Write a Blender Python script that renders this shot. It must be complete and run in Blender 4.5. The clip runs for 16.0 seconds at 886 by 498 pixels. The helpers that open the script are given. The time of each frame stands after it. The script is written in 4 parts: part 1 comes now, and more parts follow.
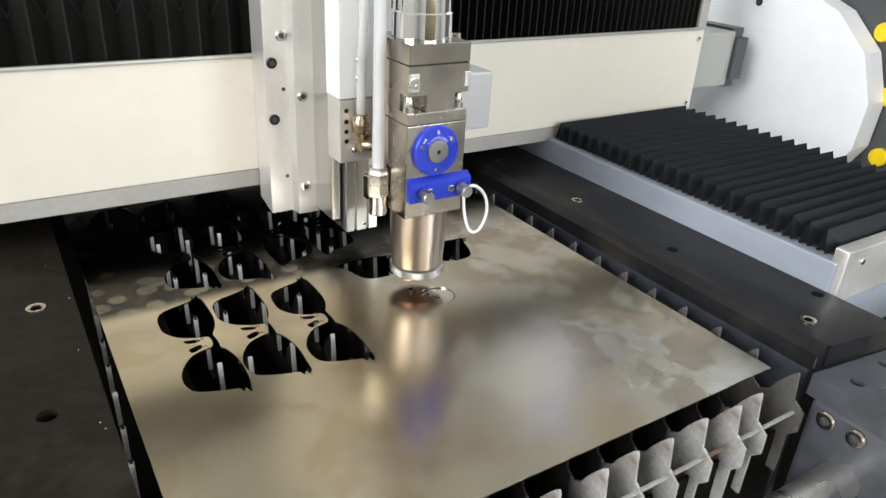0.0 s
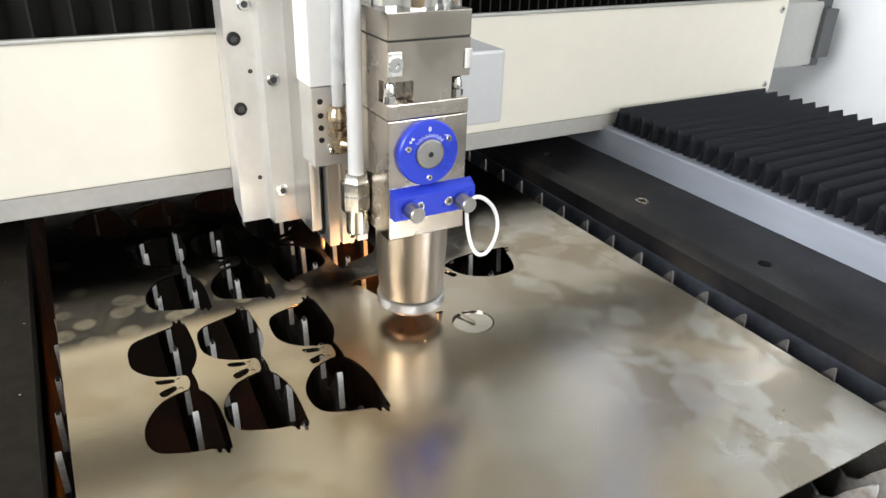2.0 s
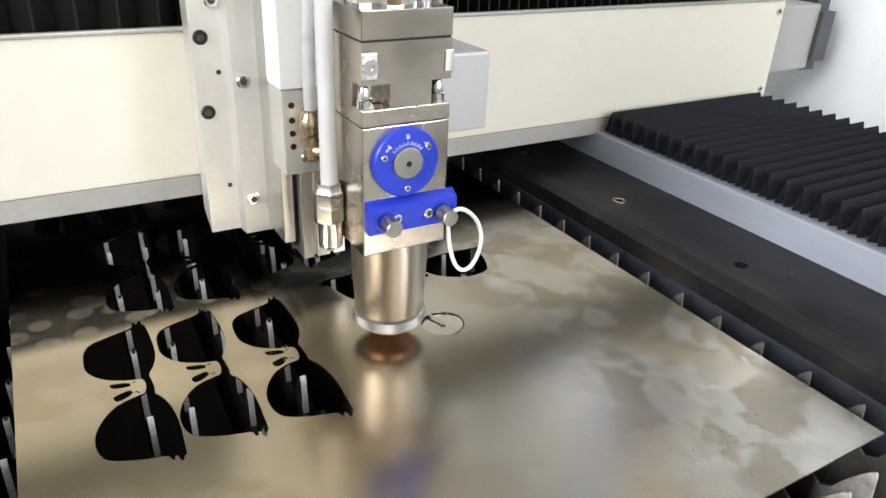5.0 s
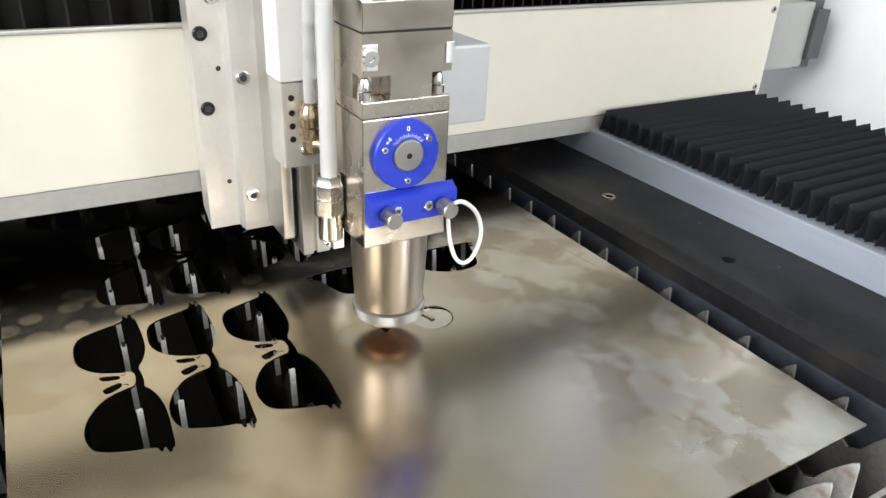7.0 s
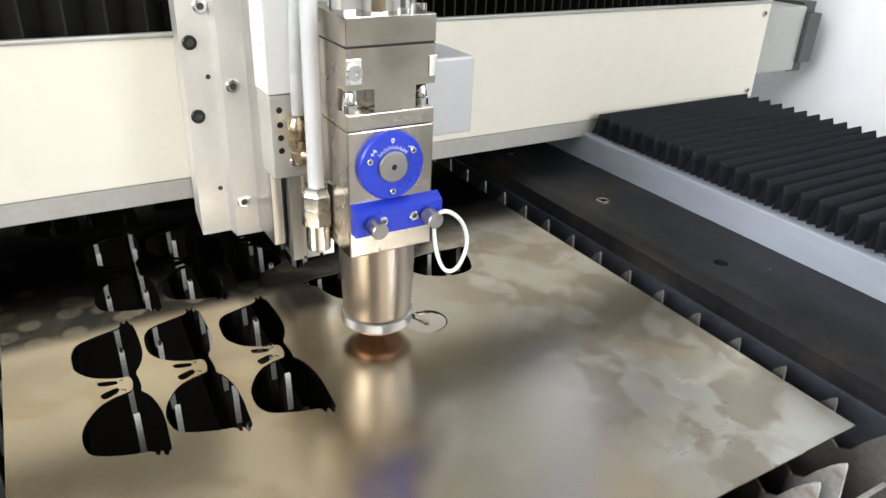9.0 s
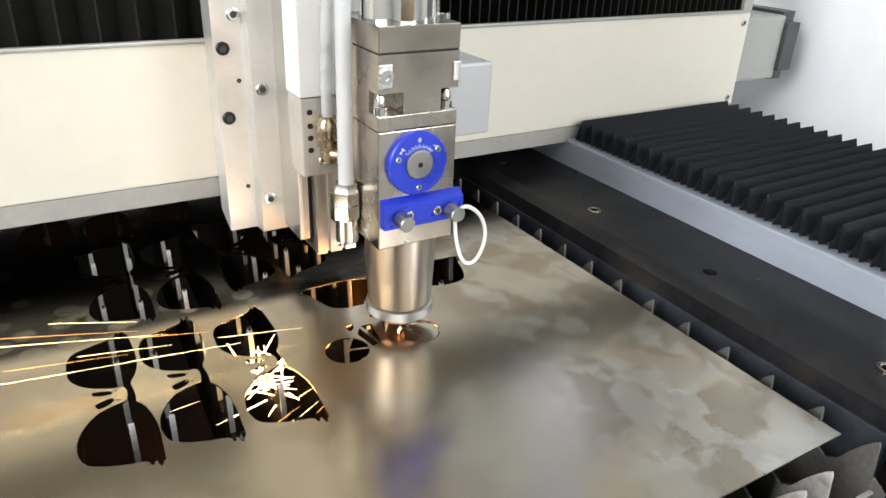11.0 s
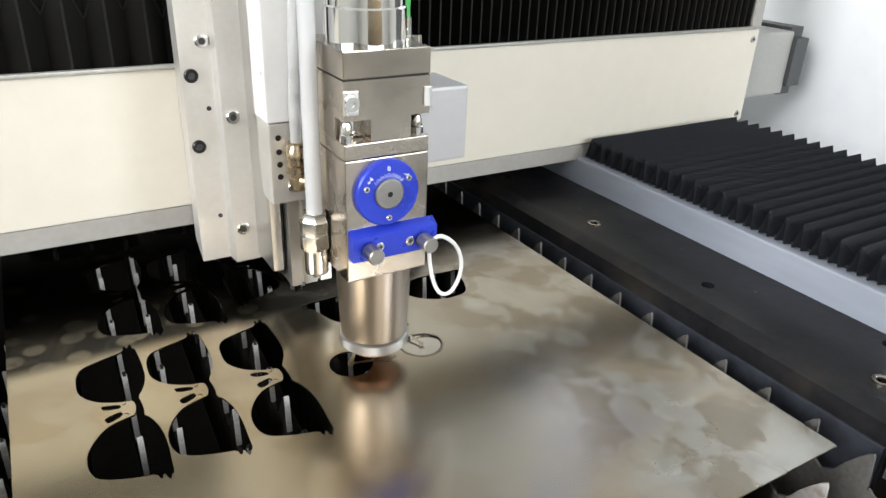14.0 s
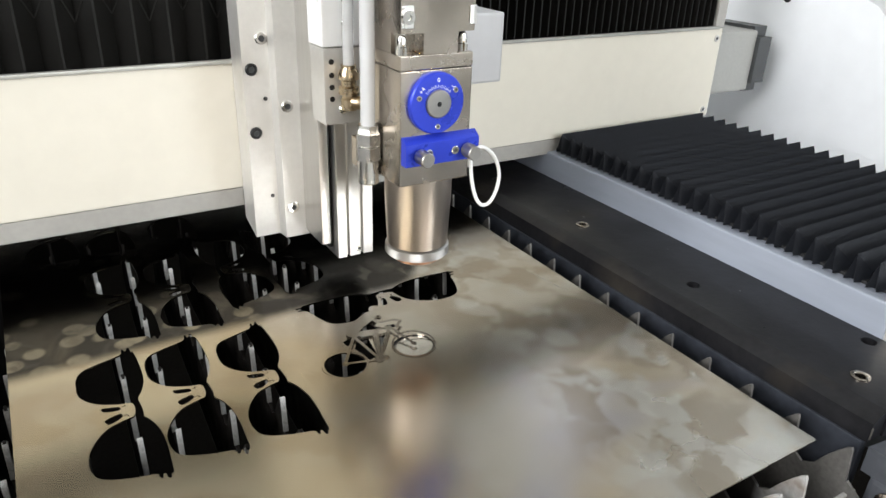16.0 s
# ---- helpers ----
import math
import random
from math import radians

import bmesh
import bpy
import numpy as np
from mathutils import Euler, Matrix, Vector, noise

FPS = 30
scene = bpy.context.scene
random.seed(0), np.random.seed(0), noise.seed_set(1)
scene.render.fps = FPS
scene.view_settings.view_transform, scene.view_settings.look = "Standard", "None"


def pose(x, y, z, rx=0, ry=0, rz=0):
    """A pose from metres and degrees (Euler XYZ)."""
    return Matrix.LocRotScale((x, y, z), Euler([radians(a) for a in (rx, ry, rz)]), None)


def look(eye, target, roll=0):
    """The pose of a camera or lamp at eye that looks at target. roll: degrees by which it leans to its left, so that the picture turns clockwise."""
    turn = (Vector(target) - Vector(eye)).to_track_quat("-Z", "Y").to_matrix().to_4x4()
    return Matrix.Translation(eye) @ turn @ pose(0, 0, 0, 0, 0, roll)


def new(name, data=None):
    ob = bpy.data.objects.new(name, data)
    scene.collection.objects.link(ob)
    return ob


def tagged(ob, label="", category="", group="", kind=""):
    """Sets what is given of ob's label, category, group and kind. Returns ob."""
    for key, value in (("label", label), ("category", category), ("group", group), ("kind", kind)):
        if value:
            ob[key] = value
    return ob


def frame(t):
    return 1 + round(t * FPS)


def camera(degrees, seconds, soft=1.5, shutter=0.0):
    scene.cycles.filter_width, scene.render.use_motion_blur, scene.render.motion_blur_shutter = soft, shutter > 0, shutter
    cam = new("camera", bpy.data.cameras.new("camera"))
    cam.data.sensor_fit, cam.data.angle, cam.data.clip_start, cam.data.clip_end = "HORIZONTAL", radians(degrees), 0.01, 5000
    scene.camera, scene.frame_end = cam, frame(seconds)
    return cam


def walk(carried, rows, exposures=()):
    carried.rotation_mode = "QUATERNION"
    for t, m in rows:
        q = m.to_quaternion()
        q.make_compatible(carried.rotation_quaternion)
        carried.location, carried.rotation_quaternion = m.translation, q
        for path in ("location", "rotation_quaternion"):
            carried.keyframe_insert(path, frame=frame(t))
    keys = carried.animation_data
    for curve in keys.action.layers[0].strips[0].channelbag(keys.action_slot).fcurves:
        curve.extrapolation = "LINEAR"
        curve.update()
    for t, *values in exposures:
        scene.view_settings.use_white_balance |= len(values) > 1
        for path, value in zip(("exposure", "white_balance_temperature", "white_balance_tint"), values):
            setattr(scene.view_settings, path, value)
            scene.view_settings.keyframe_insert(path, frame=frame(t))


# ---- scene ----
cam = camera(63.80, 16.0)
# seconds, eye, target, roll
PATH = (
    (0, (0.0320, 0.0337, 0.3250), (0.3307, 0.4832, 0.0630), 3.28),
    (0.5, (0.0509, 0.0773, 0.3068), (0.3359, 0.5340, 0.0420), 2.10),
    (1, (0.0709, 0.0987, 0.2967), (0.3456, 0.5591, 0.0274), 1.86),
    (1.5, (0.0919, 0.1163, 0.2901), (0.3623, 0.5797, 0.0216), 1.84),
    (2, (0.1023, 0.1308, 0.2871), (0.3673, 0.5964, 0.0170), 1.83),
    (2.5, (0.1074, 0.1305, 0.2854), (0.3735, 0.5948, 0.0142), 1.80),
    (3, (0.1165, 0.1324, 0.2812), (0.3847, 0.5950, 0.0091), 1.91),
    (3.5, (0.1181, 0.1331, 0.2798), (0.3887, 0.5953, 0.0094), 2.04),
    (4, (0.1189, 0.1360, 0.2815), (0.3905, 0.5982, 0.0121), 2.35),
    (6.5, (0.1224, 0.1289, 0.2818), (0.3974, 0.5878, 0.0103), 2.57),
    (7, (0.1231, 0.1277, 0.2811), (0.3987, 0.5865, 0.0098), 2.66),
    (7.5, (0.1214, 0.1262, 0.2810), (0.3975, 0.5854, 0.0110), 2.53),
    (8, (0.1245, 0.1217, 0.2832), (0.3998, 0.5817, 0.0136), 2.34),
    (8.5, (0.1250, 0.1212, 0.2838), (0.4000, 0.5816, 0.0148), 2.27),
    (11, (0.1243, 0.1171, 0.2902), (0.4049, 0.5772, 0.0263), 2.50),
    (11.5, (0.1253, 0.1159, 0.2919), (0.4054, 0.5766, 0.0287), 2.57),
    (12, (0.1283, 0.1124, 0.2933), (0.4096, 0.5729, 0.0310), 2.50),
    (12.5, (0.1269, 0.1132, 0.2948), (0.4098, 0.5735, 0.0337), 2.45),
    (13, (0.1233, 0.1114, 0.2973), (0.4050, 0.5739, 0.0391), 2.38),
    (13.5, (0.1227, 0.1129, 0.2979), (0.4034, 0.5755, 0.0385), 2.30),
    (14, (0.1207, 0.1114, 0.2990), (0.4012, 0.5750, 0.0413), 2.24),
    (14.5, (0.1235, 0.1093, 0.3005), (0.4062, 0.5724, 0.0442), 2.31),
    (15, (0.1236, 0.1073, 0.3035), (0.4087, 0.5702, 0.0497), 2.22),
    (15.5, (0.1220, 0.1041, 0.3050), (0.4077, 0.5661, 0.0501), 2.29),
    (16, (0.1159, 0.1018, 0.3068), (0.4017, 0.5621, 0.0490), 2.11),
)
walk(cam, [(t, look(e, g, r)) for t, e, g, r in PATH], ((0, 0.07), (1.5, 0.21), (8.5, 0.21), (11, 0.13), (16, 0.12)))

# seconds and the shift of the gantry (y), of the carriage on it (x) and of the cutting head (z)
TRAVEL = (
    (0, 0.0388, 0.0131, 0.0036),
    (0.5, 0.0379, 0.0128, 0.0007),
    (1, 0.0243, 0.0229, 0.0001),
    (1.5, 0.0208, 0.0156, 0.0126),
    (2, 0.0095, 0.0161, 0.0002),
    (2.5, 0.0155, 0.0108, 0.0076),
    (3, 0.0177, 0.0103, -0.0001),
    (3.5, 0.0165, 0.0109, 0.0001),
    (4, 0.0007, 0.0018, 0.0003),
    (6.5, 0.0166, -0.0111, 0.0006),
    (7, 0.0116, -0.0132, 0.0029),
    (7.5, 0.0006, 0.0002, 0.0001),
    (8, 0.0006, 0.0004, -0.0002),
    (8.5, 0.0045, -0.0129, -0.0002),
    (11, 0.0394, 0.0046, -0.0004),
    (11.5, 0.0630, -0.0026, -0.0004),
    (12, 0.0431, 0.0103, -0.0004),
    (12.5, 0.0340, 0.0295, -0.0004),
    (13, 0.0032, 0.0234, -0.0004),
    (13.5, -0.0278, -0.0092, -0.0004),
    (14, 0.0070, -0.0135, 0.0031),
    (14.5, 0.0507, -0.0277, 0.0501),
    (15, 0.0646, -0.0280, 0.0500),
    (15.5, 0.0645, -0.0280, 0.0501),
    (16, 0.0668, 0.0201, 0.0499),
)

# ---- light ----
world = bpy.data.worlds.new("world")
scene.world = world
world.use_nodes = True
wn = world.node_tree.nodes
sky = wn.new("ShaderNodeTexSky")
sky.sky_type, sky.sun_disc = "NISHITA", False
sky.sun_elevation, sky.sun_rotation = radians(40), radians(150)
world.node_tree.links.new(sky.outputs[0], wn["Background"].inputs[0])
wn["Background"].inputs[1].default_value = 0.1


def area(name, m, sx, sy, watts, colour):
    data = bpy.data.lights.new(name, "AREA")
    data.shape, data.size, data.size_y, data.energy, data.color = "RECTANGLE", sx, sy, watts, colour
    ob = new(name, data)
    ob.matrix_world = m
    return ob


# daylight through the hall's open gate and its side windows, all out of view
area("gate_daylight", look((0.5, -3.9, 1.6), (0.5, 0.5, 0.3)), 3.4, 3.0, 78, (1.0, 0.93, 0.83))
area("window_daylight", look((4.6, 0.4, 1.7), (0.6, 0.4, 1.0)), 4.8, 2.8, 130, (0.88, 0.95, 1.0))
area("window_daylight", look((-3.9, -0.5, 1.9), (0.6, 0.8, 0.1)), 2.6, 1.8, 245, (0.99, 0.985, 0.97))
# added cool fill beside the gate lamp, whitens the beam's right end
area("gate_side_daylight", look((2.0, -3.95, 1.3), (0.95, 0.72, 0.12)), 0.6, 2.4, 88, (0.84, 0.93, 1.0))
# extra fill lamp under the ceiling, added to lift the sheet's dark front left
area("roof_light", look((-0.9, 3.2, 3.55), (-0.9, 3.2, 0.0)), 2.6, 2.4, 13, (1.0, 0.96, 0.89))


# ---- materials ----
def material(name, colour, rough=0.5, metal=0.0, vary=0.15, scale=20.0, bump=0.0, bump_scale=80.0, gloss=0.5, rough_vary=0.1, stretch=(1, 1, 1), stain=None, stain_scale=6.0, stain_cut=0.55, coat=0.0, aniso=0.0, piece=0.0):
    """Principled surface with a fine and a coarse variation of colour and gloss, fine relief, and stains."""
    mat = bpy.data.materials.new(name)
    mat.use_nodes = True
    n, k = mat.node_tree.nodes, mat.node_tree.links
    b = n["Principled BSDF"]
    co = n.new("ShaderNodeTexCoord")
    mp = n.new("ShaderNodeMapping")
    mp.inputs["Scale"].default_value = stretch
    k.new(co.outputs["Object"], mp.inputs[0])

    def noisy(s, detail=6.0):
        t = n.new("ShaderNodeTexNoise")
        t.inputs["Scale"].default_value, t.inputs["Detail"].default_value = s, detail
        k.new(mp.outputs[0], t.inputs["Vector"])
        return t.outputs[0]

    fine, coarse = noisy(scale * 8), noisy(scale)
    add = n.new("ShaderNodeMath")
    add.operation = "ADD"
    k.new(fine, add.inputs[0]), k.new(coarse, add.inputs[1])
    rng = n.new("ShaderNodeMapRange")
    rng.inputs[1].default_value, rng.inputs[2].default_value = 0.6, 1.4
    rng.inputs[3].default_value, rng.inputs[4].default_value = 1 - vary, 1 + vary
    k.new(add.outputs[0], rng.inputs[0])
    mul = n.new("ShaderNodeVectorMath")
    mul.operation = "SCALE"
    mul.inputs[0].default_value = colour
    k.new(rng.outputs[0], mul.inputs["Scale"])
    last = mul.outputs[0]
    if piece:
        info = n.new("ShaderNodeObjectInfo")
        pr = n.new("ShaderNodeMapRange")
        pr.inputs[3].default_value, pr.inputs[4].default_value = 1 - piece, 1 + piece
        k.new(info.outputs["Random"], pr.inputs[0])
        pm = n.new("ShaderNodeVectorMath")
        pm.operation = "SCALE"
        k.new(last, pm.inputs[0]), k.new(pr.outputs[0], pm.inputs["Scale"])
        last = pm.outputs[0]
    if stain:
        st = n.new("ShaderNodeTexNoise")
        st.inputs["Scale"].default_value, st.inputs["Detail"].default_value = stain_scale, 4
        k.new(co.outputs["Object"], st.inputs["Vector"])
        sr = n.new("ShaderNodeMapRange")
        sr.inputs[1].default_value, sr.inputs[2].default_value = stain_cut, stain_cut + 0.16
        k.new(st.outputs[0], sr.inputs[0])
        mix = n.new("ShaderNodeMix")
        mix.data_type = "RGBA"
        k.new(sr.outputs[0], mix.inputs["Factor"]), k.new(last, mix.inputs[6])
        mix.inputs[7].default_value = (*stain, 1)
        last = mix.outputs[2]
    k.new(last, b.inputs["Base Color"])
    rr = n.new("ShaderNodeMapRange")
    rr.inputs[1].default_value, rr.inputs[2].default_value = 0.3, 0.7
    rr.inputs[3].default_value, rr.inputs[4].default_value = max(0.02, rough - rough_vary), rough + rough_vary
    k.new(coarse, rr.inputs[0]), k.new(rr.outputs[0], b.inputs["Roughness"])
    b.inputs["Metallic"].default_value, b.inputs["Coat Weight"].default_value = metal, coat
    b.inputs["Anisotropic"].default_value, b.inputs["Specular IOR Level"].default_value = aniso, gloss
    if bump:
        bp = n.new("ShaderNodeBump")
        bp.inputs["Strength"].default_value, bp.inputs["Distance"].default_value = bump, 0.001
        k.new(noisy(bump_scale), bp.inputs["Height"]), k.new(bp.outputs[0], b.inputs["Normal"])
    return mat


def sheet_steel():
    """Bare rolled sheet: soft heat tints, hand marks, dried drips, a spotted sooty end with painted-in dark reflection.
    """
    mat = material("mill_steel_sheet", (0.545, 0.508, 0.455), 0.225, 1.0, 0.06, 5, 0.0, 14, 0.04, 0.04)
    n, k = mat.node_tree.nodes, mat.node_tree.links
    b = n["Principled BSDF"]
    co = n.new("ShaderNodeTexCoord").outputs["Object"]
    last = b.inputs["Base Color"].links[0].from_socket
    rough = b.inputs["Roughness"].links[0].from_socket

    def ramp(socket, lo, hi, a=0.0, z=1.0):
        r = n.new("ShaderNodeMapRange")
        r.interpolation_type = "SMOOTHSTEP"
        for i, v in zip((1, 2, 3, 4), (lo, hi, a, z)):
            r.inputs[i].default_value = v
        k.new(socket, r.inputs[0])
        return r.outputs[0]

    def noisy(s, detail=5.0, warp=0.0, shift=0.0):
        m = n.new("ShaderNodeMapping")
        m.inputs["Location"].default_value = (shift, shift * 0.7, 0)
        k.new(co, m.inputs[0])
        t = n.new("ShaderNodeTexNoise")
        t.inputs["Scale"].default_value, t.inputs["Detail"].default_value, t.inputs["Distortion"].default_value = s, detail, warp
        k.new(m.outputs[0], t.inputs["Vector"])
        return t.outputs[0]

    def times(a, c):
        m = n.new("ShaderNodeMath")
        m.operation = "MULTIPLY"
        k.new(a, m.inputs[0]), k.new(c, m.inputs[1])
        return m.outputs[0]

    def tint(factor, colour, amount):
        nonlocal last
        f = n.new("ShaderNodeMath")
        f.operation = "MULTIPLY"
        f.inputs[1].default_value = amount
        k.new(factor, f.inputs[0])
        m = n.new("ShaderNodeMix")
        m.data_type = "RGBA"
        k.new(f.outputs[0], m.inputs["Factor"]), k.new(last, m.inputs[6])
        m.inputs[7].default_value = (*colour, 1)
        last = m.outputs[2]

    def plus(a, c):
        m = n.new("ShaderNodeMath")
        m.operation, m.use_clamp = "ADD", True
        k.new(a, m.inputs[0]), k.new(c, m.inputs[1])
        return m.outputs[0]

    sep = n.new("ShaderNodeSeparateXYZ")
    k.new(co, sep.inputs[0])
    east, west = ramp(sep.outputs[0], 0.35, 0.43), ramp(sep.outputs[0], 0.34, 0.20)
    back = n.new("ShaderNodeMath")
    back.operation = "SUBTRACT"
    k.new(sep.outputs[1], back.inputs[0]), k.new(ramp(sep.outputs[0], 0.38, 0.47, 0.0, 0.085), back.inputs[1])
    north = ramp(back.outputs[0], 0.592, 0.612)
    # wide heat tints, straw and violet
    tint(ramp(noisy(6, 3, 0.3), 0.45, 0.70), (0.55, 0.43, 0.27), 0.8)
    tint(ramp(noisy(5, 3, 0.4, 3.1), 0.52, 0.70), (0.44, 0.43, 0.54), 0.45)
    # whole west side yellower, fading out eastwards
    tint(west, (0.52, 0.44, 0.29), 0.7)
    # dried coolant: brown patches with crisp rims, paler drips among them
    smudge = times(ramp(noisy(17, 4, 0.25, 7.7), 0.47, 0.56), east)
    tint(smudge, (0.33, 0.28, 0.22), 0.75)
    small = times(ramp(noisy(38, 3, 0.2, 2.9), 0.54, 0.60), east)
    tint(small, (0.36, 0.31, 0.25), 0.48)
    drip = times(ramp(noisy(27, 4, 0.1, 1.3), 0.53, 0.59), east)
    tint(drip, (0.68, 0.68, 0.66), 0.42)
    tint(times(ramp(noisy(19, 4, 0.3, 5.0), 0.50, 0.60), west), (0.40, 0.31, 0.19), 0.5)
    tint(ramp(noisy(9, 3, 0.3, 6.1), 0.54, 0.66), (0.38, 0.32, 0.25), 0.4)
    # sooty far end, deepened by the gantry's dark reflection put into the colour
    soot_and_reflection = times(ramp(noisy(15, 6, 0.9, 9.0), 0.30, 0.52, 0.86, 1.0), times(north, ramp(sep.outputs[0], 0.50, 0.42, 0.65, 1.0)))
    tint(soot_and_reflection, (0.030, 0.027, 0.023), 0.98)
    vor = n.new("ShaderNodeTexVoronoi")
    vor.inputs["Scale"].default_value = 42
    k.new(co, vor.inputs["Vector"])
    spots = times(ramp(vor.outputs["Distance"], 0.42, 0.30), times(times(north, west), ramp(noisy(14, 2, 0, 2.0), 0.36, 0.48)))
    tint(times(spots, ramp(noisy(60, 4, 0.5, 3.3), 0.35, 0.6, 0.4, 1.0)), (0.36, 0.32, 0.24), 0.7)
    fine = times(ramp(noisy(46, 5, 0.6, 8.2), 0.55, 0.66), times(north, ramp(sep.outputs[0], 0.20, 0.34, 0.3, 1.0)))
    tint(fine, (0.30, 0.28, 0.25), 0.32)
    k.new(last, b.inputs["Base Color"])
    add = n.new("ShaderNodeMath")
    add.operation = "MULTIPLY_ADD"
    add.inputs[1].default_value = 0.025
    k.new(plus(smudge, drip), add.inputs[0]), k.new(rough, add.inputs[2]), k.new(add.outputs[0], b.inputs["Roughness"])
    return mat


SHEET = sheet_steel()
CUT = material("cut_edge_steel", (0.45, 0.42, 0.38), 0.4, 1.0, 0.2, 60)
DISC = material("bright_cut_disc", (0.54, 0.52, 0.49), 0.18, 1.0, 0.05, 30)
CREAM = material("cream_powder_coat", (0.70, 0.665, 0.585), 0.42, 0.0, 0.03, 8, 0.05, 500, stain=(0.66, 0.62, 0.53), stain_scale=3)
STRIP = material("grey_beam_paint", (0.36, 0.35, 0.33), 0.45, 0.0, 0.08, 20, 0.08, 300)
WHITE = material("white_panel_paint", (0.88, 0.91, 0.96), 0.4, 0.0, 0.03, 4, 0.03, 200)
GREYWALL = material("pale_grey_rail_paint", (0.34, 0.375, 0.45), 0.36, 0.1, 0.1, 12, 0.05, 200, stretch=(1, 0.15, 1))
BLACKPLATE = material("blackened_steel_plate", (0.0115, 0.0115, 0.0135), 0.38, 0.1, 0.5, 18, 0.2, 160, 0.28, 0.12, stain=(0.034, 0.030, 0.026), stain_scale=13)
BROWNPLATE = material("oily_brown_steel_plate", (0.014, 0.0115, 0.009), 0.6, 0.0, 0.5, 14, 0.15, 160, 0.1, 0.1, stain=(0.03, 0.025, 0.02), stain_scale=7)
PIT = material("dirty_dark_steel", (0.008, 0.007, 0.006), 0.75, 0.0, 0.4, 25, 0.3, 60, 0.05)
SLAG = material("rough_bright_slag", (0.30, 0.30, 0.295), 0.5, 0.5, 0.4, 90, 0.6, 300, 0.1)
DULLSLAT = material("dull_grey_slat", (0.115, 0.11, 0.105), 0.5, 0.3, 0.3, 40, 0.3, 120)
SLAT = material("scaled_slat_steel", (0.37, 0.365, 0.36), 0.55, 0.0, 0.25, 40, 0.25, 120, 0.04, 0.12, stain=(0.15, 0.11, 0.08), stain_scale=26, stain_cut=0.52, piece=0.15)
LEDGE = material("blue_grey_ledge_paint", (0.030, 0.034, 0.044), 0.45, 0.0, 0.3, 18, 0.1, 200, 0.3)
MATTBLACK = material("matt_black_paint", (0.012, 0.012, 0.013), 0.8, 0.0, 0.2, 20, 0.1, 100)
DARKGREY = material("dark_grey_paint", (0.072, 0.077, 0.090), 0.38, 0.1, 0.2, 15, 0.15, 200, stain=(0.04, 0.04, 0.045), stain_scale=10)

def under_sheet_shade(mat, lo, hi):
    """Shade below the sheet put into the colour; the front ends stay clean."""
    n, k = mat.node_tree.nodes, mat.node_tree.links
    b = n["Principled BSDF"]
    sep, r, m = n.new("ShaderNodeSeparateXYZ"), n.new("ShaderNodeMapRange"), n.new("ShaderNodeMix")
    k.new(n.new("ShaderNodeTexCoord").outputs["Object"], sep.inputs[0])
    r.inputs[1].default_value, r.inputs[2].default_value, r.inputs[4].default_value = lo, hi, 0.98
    m.data_type = "RGBA"
    k.new(sep.outputs[1], r.inputs[0]), k.new(r.outputs[0], m.inputs["Factor"])
    k.new(b.inputs["Base Color"].links[0].from_socket, m.inputs[6])
    m.inputs[7].default_value = (0.006, 0.0048, 0.004, 1)
    k.new(m.outputs[2], b.inputs["Base Color"])


under_sheet_shade(SLAT, 0.284, 0.300)
FABRIC = material("black_bellows_fabric", (0.013, 0.0145, 0.0185), 0.5, 0.0, 0.3, 60, 0.25, 900, gloss=0.16)
BEAMFABRIC = material("dark_coated_bellows_fabric", (0.0032, 0.003, 0.0026), 0.5, 0.0, 0.3, 40, 0.2, 700, gloss=0.08)
CREASE = material("worn_fold_crease", (0.0065, 0.0065, 0.006), 0.6, 0.0, 0.4, 50, 0.2, 700, gloss=0.2)
ALU = material("brushed_aluminium", (0.74, 0.73, 0.71), 0.33, 1.0, 0.06, 40, 0.08, 300, stretch=(1, 1, 0.08))
ALUMATT = material("bead_blasted_aluminium", (0.72, 0.71, 0.69), 0.46, 0.75, 0.05, 25, 0.1, 600, stain=(0.62, 0.60, 0.57), stain_scale=12)
STEEL = material("ground_stainless_steel", (0.43, 0.385, 0.335), 0.24, 1.0, 0.13, 16, 0.18, 26, piece=0.1)
BARREL = material("turned_stainless_steel", (0.45, 0.40, 0.35), 0.35, 1.0, 0.05, 30, 0.0, stretch=(1, 1, 0.2))
BRIGHT = material("bright_nickel", (0.80, 0.79, 0.76), 0.24, 1.0, 0.05, 50)
CHROME = material("polished_chrome", (0.78, 0.77, 0.75), 0.1, 1.0, 0.03, 40)
KNURL = material("knurled_steel", (0.36, 0.35, 0.335), 0.36, 1.0, 0.06, 60)
BRASS = material("nickel_brass", (0.55, 0.44, 0.30), 0.25, 1.0, 0.1, 60)
COPPER = material("copper_tip", (0.40, 0.235, 0.16), 0.36, 1.0, 0.15, 60)
BLUE = material("blue_anodised_aluminium", (0.028, 0.055, 0.54), 0.32, 0.35, 0.05, 60, 0.04, 400)
GREYBOX = material("silver_grey_paint", (0.50, 0.50, 0.515), 0.4, 0.2, 0.03, 20, 0.05, 700)
WHITEPLASTIC = material("white_plastic", (0.82, 0.82, 0.82), 0.35, 0.0, 0.03, 20)
BLACK = material("black_oxide_screw", (0.02, 0.02, 0.022), 0.35, 0.5, 0.2, 60)
MARK = material("white_engraving", (0.75, 0.78, 0.85), 0.5, 0.0, 0.02, 40)
GREEN = material("green_hose", (0.06, 0.42, 0.10), 0.35, 0.0, 0.05, 60)
MOTORGREY = material("motor_grey_casting", (0.42, 0.42, 0.40), 0.42, 0.4, 0.06, 30, 0.06, 300)
